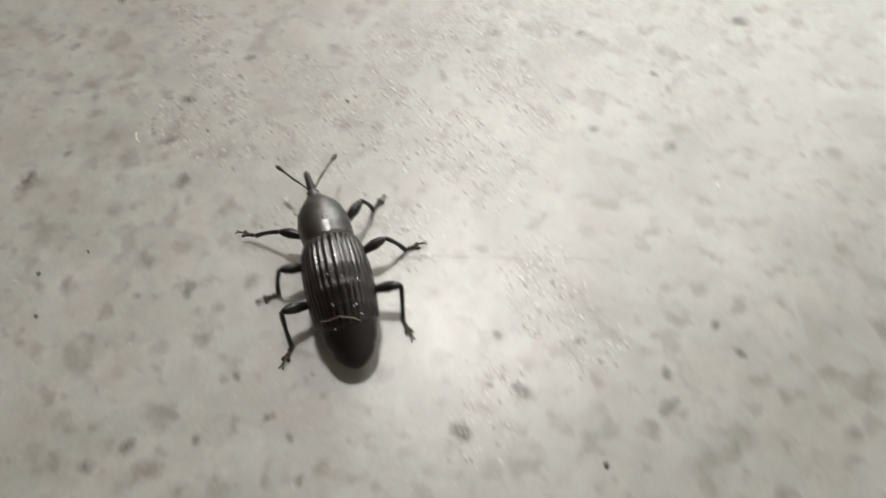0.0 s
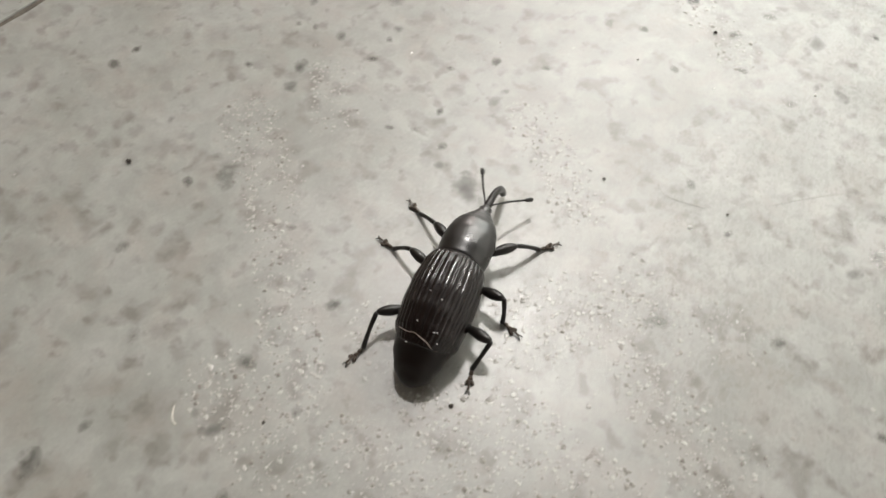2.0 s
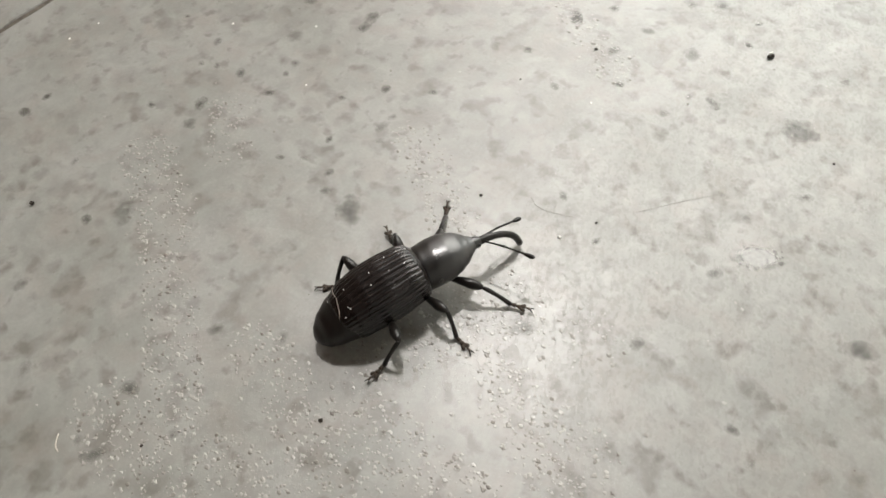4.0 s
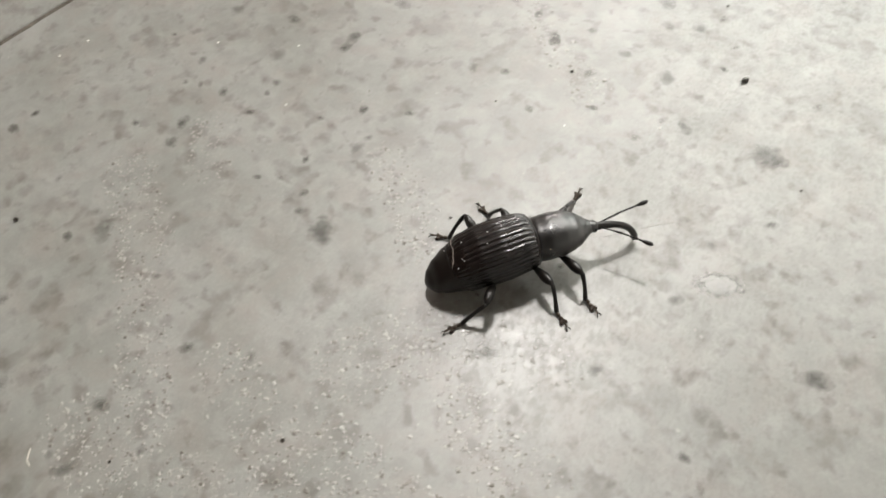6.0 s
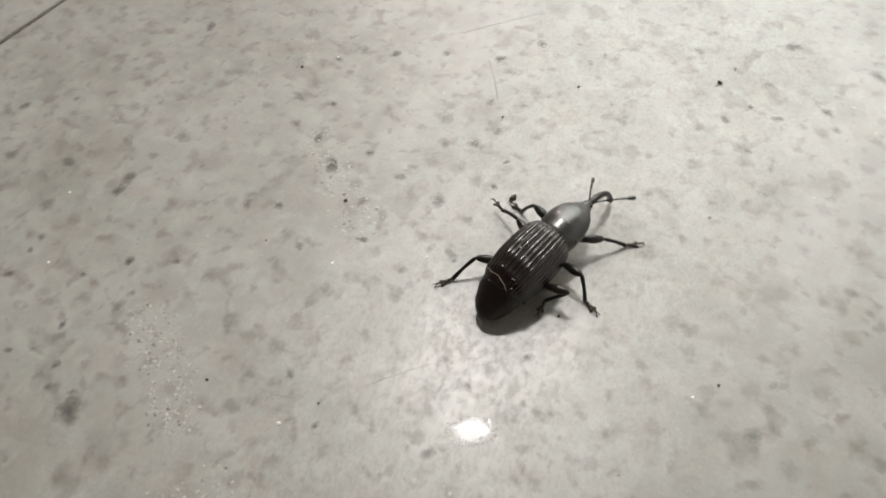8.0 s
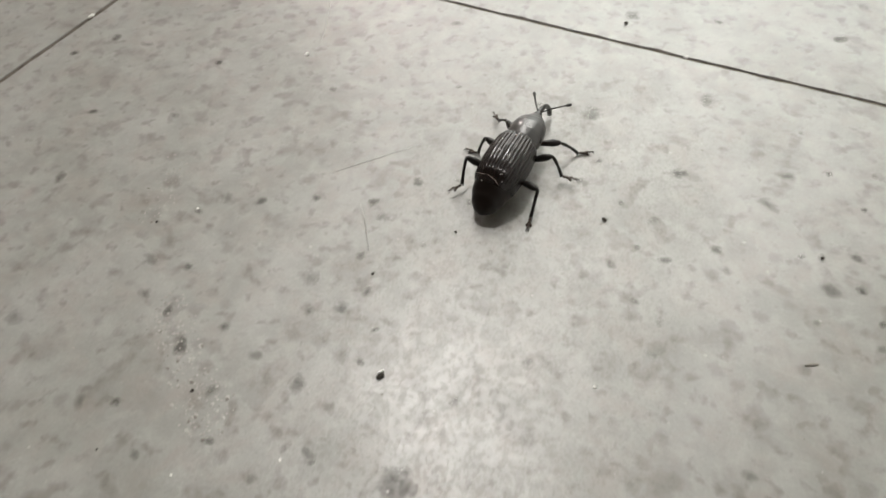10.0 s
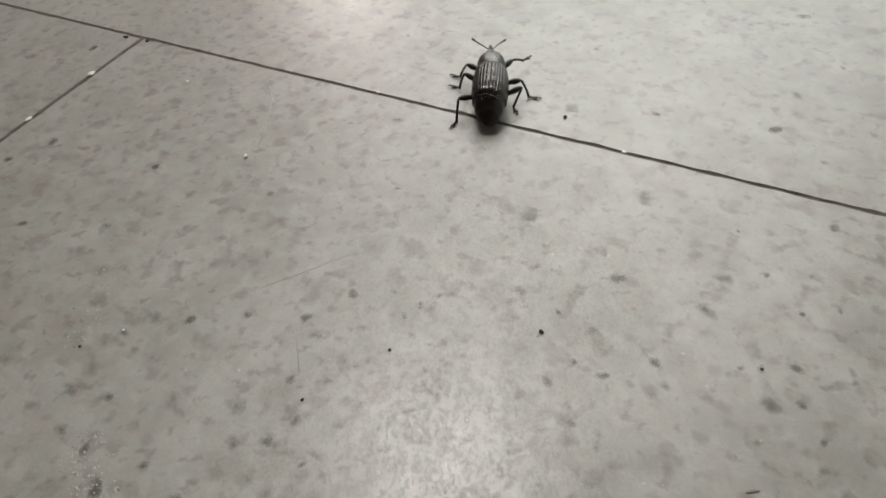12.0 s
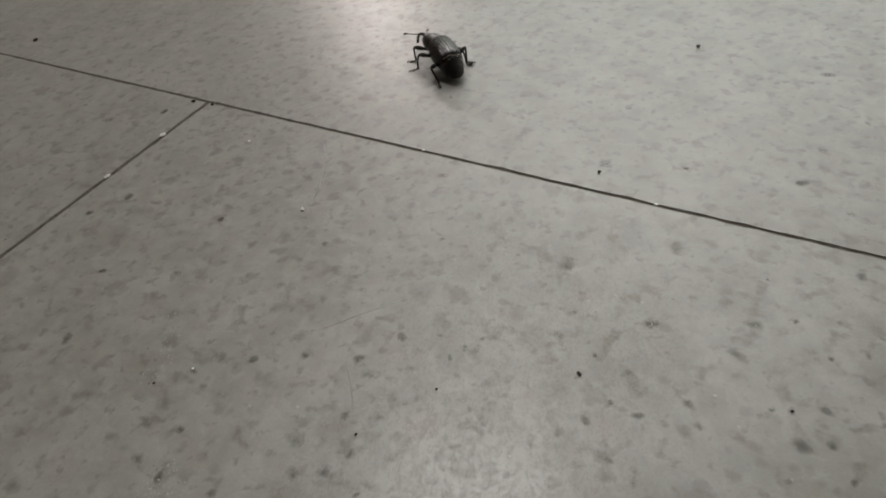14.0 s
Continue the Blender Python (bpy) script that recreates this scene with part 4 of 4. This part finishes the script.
# ---------------------------------------------------------------- movement
BODY = [                                    # seconds, across, along, turn, bend of the waist
    (0.0, 0.09239, -0.16311, 46.1, 5.9),
    (0.5, 0.08530, -0.15747, 45.9, 5.1),
    (1.0, 0.07909, -0.15042, 44.3, 8.6),
    (1.5, 0.07328, -0.14291, 39.1, 3.8),
    (2.0, 0.07189, -0.13341, 18.2, -2.0),
    (2.5, 0.07331, -0.12756, 2.1, -6.5),
    (3.0, 0.07587, -0.12835, -12.4, -19.0),
    (3.2, 0.07608, -0.12825, -17.1, -9.4),
    (5.3, 0.08186, -0.12308, -24.5, -2.7),
    (5.5, 0.08294, -0.11989, -27.8, -6.1),
    (6.0, 0.08658, -0.11192, -33.6, -6.3),
    (6.5, 0.09273, -0.10326, -44.8, 0.1),
    (7.0, 0.09789, -0.09512, -53.8, -3.3),
    (7.5, 0.09970, -0.08830, -29.4, -8.8),
    (8.0, 0.10079, -0.07912, -11.8, -1.4),
    (8.5, 0.10029, -0.06888, -3.1, 2.6),
    (8.7, 0.09940, -0.06430, 0.6, 2.9),
    (10.8, 0.08880, -0.01683, -2.5, 1.5),
    (11.0, 0.08751, -0.01334, 5.3, -1.2),
    (11.5, 0.08482, -0.00146, 5.7, 5.3),
    (12.0, 0.08036, 0.00810, 19.8, 4.4),
    (12.5, 0.07266, 0.01577, 32.0, 5.9),
    (13.0, 0.06358, 0.02307, 34.6, 0.3),
    (13.5, 0.05522, 0.03002, 31.7, 2.8),
    (14.0, 0.04547, 0.03472, 50.3, 7.1),
]
FEET = {                                    # seconds, across, along, lift
    "front_left": [(0.0, 0.0810, -0.1655, 0.0007), (0.5, 0.0746, -0.1584, 0.0000), (1.0, 0.0682, -0.1529, 0.0000), (1.5, 0.0619, -0.1416, 0.0000), (2.0, 0.0611, -0.1293, 0.0000), (2.5, 0.0641, -0.1208, 0.0001), (3.0, 0.0725, -0.1172, 0.0000), (3.2, 0.0738, -0.1172, 0.0000), (5.3, 0.0755, -0.1143, 0.0000), (5.5, 0.0768, -0.1108, 0.0000), (6.0, 0.0854, -0.1006, 0.0000), (6.5, 0.0897, -0.0925, 0.0000), (7.0, 0.0957, -0.0842, 0.0029), (7.5, 0.0943, -0.0785, 0.0001), (8.0, 0.0924, -0.0740, 0.0000), (8.5, 0.0913, -0.0615, 0.0015), (8.7, 0.0904, -0.0588, 0.0000), (10.8, 0.0795, -0.0102, 0.0011), (11.0, 0.0788, -0.0090, 0.0000), (11.5, 0.0744, 0.0035, 0.0017), (12.0, 0.0706, 0.0104, 0.0000), (12.5, 0.0611, 0.0167, 0.0017), (13.0, 0.0548, 0.0206, 0.0000), (13.5, 0.0455, 0.0287, 0.0000), (14.0, 0.0378, 0.0320, 0.0000)],
    "middle_left": [(0.0, 0.0879, -0.1707, 0.0000), (0.5, 0.0815, -0.1652, 0.0000), (1.0, 0.0731, -0.1563, 0.0000), (1.5, 0.0679, -0.1511, 0.0000), (2.0, 0.0620, -0.1349, 0.0000), (2.5, 0.0650, -0.1277, 0.0000), (3.0, 0.0670, -0.1262, 0.0000), (3.2, 0.0670, -0.1260, 0.0000), (5.3, 0.0730, -0.1221, 0.0000), (5.5, 0.0736, -0.1174, 0.0000), (6.0, 0.0770, -0.1097, 0.0000), (6.5, 0.0846, -0.0972, 0.0000), (7.0, 0.0888, -0.0909, 0.0000), (7.5, 0.0899, -0.0870, 0.0000), (8.0, 0.0907, -0.0755, 0.0011), (8.5, 0.0906, -0.0692, 0.0000), (8.7, 0.0887, -0.0631, 0.0010), (10.8, 0.0790, -0.0190, 0.0000), (11.0, 0.0773, -0.0111, 0.0005), (11.5, 0.0766, -0.0047, 0.0000), (12.0, 0.0720, 0.0070, 0.0000), (12.5, 0.0675, 0.0090, 0.0000), (13.0, 0.0561, 0.0200, 0.0000), (13.5, 0.0510, 0.0228, 0.0000), (14.0, 0.0407, 0.0279, 0.0000)],
    "hind_left": [(0.0, 0.0944, -0.1749, 0.0000), (0.5, 0.0895, -0.1687, 0.0000), (1.0, 0.0841, -0.1636, 0.0000), (1.5, 0.0752, -0.1544, 0.0000), (2.0, 0.0694, -0.1470, 0.0000), (2.5, 0.0664, -0.1401, 0.0000), (3.0, 0.0657, -0.1367, 0.0000), (3.2, 0.0655, -0.1364, 0.0000), (5.3, 0.0713, -0.1317, 0.0000), (5.5, 0.0719, -0.1280, 0.0000), (6.0, 0.0755, -0.1165, 0.0000), (6.5, 0.0789, -0.1098, 0.0000), (7.0, 0.0832, -0.0968, 0.0000), (7.5, 0.0888, -0.0949, 0.0000), (8.0, 0.0910, -0.0896, 0.0000), (8.5, 0.0907, -0.0783, 0.0000), (8.7, 0.0926, -0.0763, 0.0000), (10.8, 0.0816, -0.0263, 0.0000), (11.0, 0.0817, -0.0252, 0.0000), (11.5, 0.0781, -0.0100, 0.0000), (12.0, 0.0778, -0.0049, 0.0000), (12.5, 0.0707, 0.0071, 0.0000), (13.0, 0.0675, 0.0099, 0.0000), (13.5, 0.0581, 0.0176, 0.0000), (14.0, 0.0518, 0.0232, 0.0000)],
    "front_right": [(0.0, 0.0917, -0.1532, 0.0000), (0.5, 0.0856, -0.1470, 0.0000), (1.0, 0.0779, -0.1393, 0.0000), (1.5, 0.0736, -0.1336, 0.0000), (2.0, 0.0769, -0.1232, 0.0000), (2.5, 0.0817, -0.1217, 0.0000), (3.0, 0.0858, -0.1263, 0.0000), (3.2, 0.0856, -0.1262, 0.0000), (5.3, 0.0903, -0.1204, 0.0000), (5.5, 0.0926, -0.1167, 0.0000), (6.0, 0.0961, -0.1133, 0.0000), (6.5, 0.1039, -0.1015, 0.0000), (7.0, 0.1076, -0.0965, 0.0000), (7.5, 0.1098, -0.0855, 0.0000), (8.0, 0.1097, -0.0715, 0.0000), (8.5, 0.1085, -0.0615, 0.0000), (8.7, 0.1068, -0.0551, 0.0010), (10.8, 0.0954, -0.0099, 0.0000), (11.0, 0.0940, -0.0035, 0.0010), (11.5, 0.0913, 0.0054, 0.0000), (12.0, 0.0839, 0.0193, 0.0017), (12.5, 0.0773, 0.0253, 0.0000), (13.0, 0.0648, 0.0347, 0.0019), (13.5, 0.0598, 0.0378, 0.0000), (14.0, 0.0444, 0.0452, 0.0000)],
    "middle_right": [(0.0, 0.0988, -0.1562, 0.0000), (0.5, 0.0915, -0.1508, 0.0000), (1.0, 0.0874, -0.1463, 0.0000), (1.5, 0.0801, -0.1370, 0.0000), (2.0, 0.0802, -0.1341, 0.0000), (2.5, 0.0810, -0.1294, 0.0000), (3.0, 0.0826, -0.1304, 0.0000), (3.2, 0.0836, -0.1311, 0.0000), (5.3, 0.0890, -0.1266, 0.0000), (5.5, 0.0899, -0.1258, 0.0000), (6.0, 0.0945, -0.1166, 0.0000), (6.5, 0.0979, -0.1108, 0.0000), (7.0, 0.1025, -0.0995, 0.0000), (7.5, 0.1082, -0.0913, 0.0000), (8.0, 0.1092, -0.0833, 0.0000), (8.5, 0.1092, -0.0669, 0.0000), (8.7, 0.1086, -0.0658, 0.0000), (10.8, 0.0951, -0.0151, 0.0000), (11.0, 0.0965, -0.0141, 0.0000), (11.5, 0.0925, 0.0037, 0.0000), (12.0, 0.0897, 0.0092, 0.0000), (12.5, 0.0775, 0.0226, 0.0000), (13.0, 0.0721, 0.0271, 0.0000), (13.5, 0.0607, 0.0367, 0.0000), (14.0, 0.0543, 0.0366, 0.0000)],
    "hind_right": [(0.0, 0.1036, -0.1661, 0.0000), (0.5, 0.0968, -0.1604, 0.0000), (1.0, 0.0888, -0.1522, 0.0000), (1.5, 0.0847, -0.1477, 0.0000), (2.0, 0.0799, -0.1415, 0.0000), (2.5, 0.0781, -0.1378, 0.0000), (3.0, 0.0779, -0.1386, 0.0000), (3.2, 0.0778, -0.1386, 0.0000), (5.3, 0.0817, -0.1356, 0.0000), (5.5, 0.0824, -0.1312, 0.0000), (6.0, 0.0846, -0.1250, 0.0000), (6.5, 0.0910, -0.1131, 0.0000), (7.0, 0.0937, -0.1068, 0.0000), (7.5, 0.0985, -0.1008, 0.0000), (8.0, 0.1034, -0.0870, 0.0000), (8.5, 0.1041, -0.0790, 0.0000), (8.7, 0.1040, -0.0717, 0.0000), (10.8, 0.0939, -0.0278, 0.0000), (11.0, 0.0922, -0.0200, 0.0000), (11.5, 0.0913, -0.0125, 0.0000), (12.0, 0.0874, 0.0032, 0.0000), (12.5, 0.0828, 0.0105, 0.0000), (13.0, 0.0727, 0.0213, 0.0000), (13.5, 0.0663, 0.0256, 0.0000), (14.0, 0.0545, 0.0352, 0.0000)],
}
FEELER_TURNS = {                            # seconds, degrees outward, degrees up
    -1: [(0.0, 30, -6), (0.5, 28, -13), (1.0, 32, -8), (1.5, 25, -1), (2.0, 30, -13), (2.5, 15, -9), (3.0, 12, -10), (3.2, 14, -8), (5.3, 19, -23), (5.5, 31, -4), (6.0, 13, 12), (6.5, 22, -12), (7.0, 28, -5), (7.5, 33, -18), (8.0, 35, -20), (8.5, 35, -5), (8.7, 38, -15), (10.8, 28, -4), (11.0, 29, -8), (11.5, 45, 6), (12.0, 40, 0), (12.5, 45, 1), (13.5, 40, -2)],
    1: [(0.0, 35, -9), (0.5, 37, -10), (1.0, 32, -12), (1.5, 37, -4), (2.0, 35, -23), (2.5, 36, -12), (3.0, 52, 8), (3.2, 52, 12), (5.3, 42, -1), (5.5, 30, 4), (6.0, 33, 2), (6.5, 41, -4), (7.0, 23, -13), (7.5, 32, 8), (8.0, 28, -8), (8.5, 33, 1), (8.7, 26, -11), (10.8, 33, -7), (11.0, 34, -6), (11.5, 21, -4), (12.0, 26, -7), (12.5, 17, -9), (13.0, 4, 0), (13.5, 17, -7), (14.0, 30, -13)],
}


def glide(rows, t):
    """A smooth value between rows of (seconds, numbers), by a cubic through them."""
    if t <= rows[0][0]:
        return np.array(rows[0][1:])
    for i in range(len(rows) - 1):
        a, b = rows[i], rows[i + 1]
        if t <= b[0]:
            before, after = rows[max(i - 1, 0)], rows[min(i + 2, len(rows) - 1)]
            pa, pb = np.array(a[1:]), np.array(b[1:])
            h = b[0] - a[0]
            ma = (pb - np.array(before[1:])) / max(b[0] - before[0], 1e-6) * h
            mb = (np.array(after[1:]) - pa) / max(after[0] - a[0], 1e-6) * h
            s = (t - a[0]) / h
            return (2 * s**3 - 3 * s**2 + 1) * pa + (s**3 - 2 * s**2 + s) * ma + (3 * s**2 - 2 * s**3) * pb + (s**3 - s**2) * mb
    return np.array(rows[-1][1:])


REST = {"front_left": (-8.4, 8.0), "middle_left": (-8.9, 0.3), "hind_left": (-6.2, -9.8), "front_right": (8.4, 8.0), "middle_right": (8.9, 0.3), "hind_right": (6.2, -9.8)}
FIRST = ("front_left", "middle_right", "hind_left")


def steps_of(name):
    """Footfalls of one foot in time order; where none is known the gait goes on evenly."""
    rows = sorted(FEET[name])
    full = []
    for a, b in zip(rows, rows[1:]):
        full.append(a)
        n = round((b[0] - a[0]) / 0.42)
        for k in range(1, n if b[0] - a[0] > 1.0 else 0):
            t = a[0] + (b[0] - a[0]) * k / n
            x, y, turn = glide(BODY, t)[:3]
            p = pose(x, y, 0, 0, 0, turn) @ Vector((REST[name][0] * MM, REST[name][1] * MM, 0))
            full.append((t, p.x, p.y, 0.0))
    return full + [rows[-1]]


def foot_at(rows, name, t):
    """Where the foot is: it stands, then swings over to the next footfall."""
    if t <= rows[0][0]:
        return Vector(rows[0][1:])
    for a, b in zip(rows, rows[1:]):
        if t <= b[0]:
            s = (t - a[0]) / (b[0] - a[0])
            s = min(max((s - (0.0 if name in FIRST else 0.42)) / 0.58, 0.0), 1.0)
            far = math.hypot(b[1] - a[1], b[2] - a[2])
            p = Vector(a[1:]).lerp(Vector(b[1:]), s * s * (3 - 2 * s))
            p.z += min(far * 0.35, 0.0016) * math.sin(math.pi * s)
            return p
    return Vector(rows[-1][1:])


def along(p, q, up):
    """The pose at p whose x axis points to q and whose z axis leans to up."""
    x = (q - p).normalized()
    y = up.cross(x).normalized()
    z = x.cross(y)
    m = Matrix((x, y, z)).transposed().to_4x4()
    m.translation = p
    return m


def leg_poses(name, foot, bend):
    """Femur, tibia and tarsus poses for a foot tip in the weevil's space."""
    hip, femur, tibia = LEGS[name]
    hip, femur, tibia, toe = Vector(hip) * MM, femur * MM, tibia * MM, TOE * MM
    if name.startswith("front"):
        hip = bend @ hip
    flat = Vector((foot.x - hip.x, foot.y - hip.y, 0))
    out = flat.normalized()
    if name.startswith("hind"):                 # the hind feet trail behind
        out = (out * 0.6 + Vector((0, -1.0 if hip.x > 0 else -0.25, 0))).normalized()
    away = max(flat.length - toe * 0.93, min(flat.length, 3.3 * MM))
    ankle = Vector((hip.x, hip.y, 0)) + flat.normalized() * away
    if name.startswith("hind"):
        ankle = Vector((foot.x, foot.y, 0)) - out * toe * 0.93
    ankle.z = foot.z + 0.28 * MM
    reach = (femur + tibia) * 0.975
    gap = ankle - hip
    if gap.length > reach:
        ankle = hip + gap * (reach / gap.length)
        ankle.z = max(ankle.z, foot.z + 0.25 * MM)
    gap = ankle - hip
    d = max(min(gap.length, reach), abs(femur - tibia) + 0.2 * MM)
    if gap.length < d:
        ankle = hip + gap.normalized() * d
        gap = ankle - hip
    c = (femur**2 + d * d - tibia**2) / (2 * femur * d)
    lift = math.acos(min(max(c, -1.0), 1.0))
    g = gap.normalized()
    side = -1.0 if hip.x < 0 else 1.0
    bend = Vector((side * 0.60, 0.30, 0.90)) if name.startswith("hind") else Vector((side * 0.15, 0.15, 1.0))
    up = (bend - g * bend.dot(g)).normalized()
    knee = hip + (g * math.cos(lift) + up * math.sin(lift)) * femur
    tip = ankle + out * toe
    tip.z = foot.z + 0.12 * MM
    top = Vector((0, 0, 1))
    return along(hip, knee, top + out * 0.01), along(knee, ankle, top + out), along(ankle, tip, top)


def motions():
    times = [k / 10 for k in range(141)]
    poses, bends = {}, {}
    for t in times:
        x, y, turn, bend = glide(BODY, t)
        bends[t] = pose(0, 0, 0, 0, 0, bend)
        sway = 0.05 * MM * math.sin(t * 9.0)
        poses[t] = pose(x, y, sway + 0.05 * MM, 0, 0, turn)
    walk(WEEVIL, [(t, poses[t]) for t in times])
    for piece in FOREBODY:
        walk(piece, [(t, bends[t]) for t in times])
    for name, pieces in JOINTED.items():
        falls = steps_of(name)
        rows = [leg_poses(name, poses[t].inverted() @ foot_at(falls, name, t), bends[t]) for t in times]
        for k, piece in enumerate(pieces):
            walk(piece, [(t, r[k]) for t, r in zip(times, rows)])
    for side, piece in FEELERS:
        rows = []
        for t in times:
            sweep, rise = glide(FEELER_TURNS[side], t)
            rows.append((t, bends[t] @ pose(0.32 * side * MM, 7.2 * MM, 4.5 * MM, rise, 0, -side * sweep)))
        walk(piece, rows)


motions()
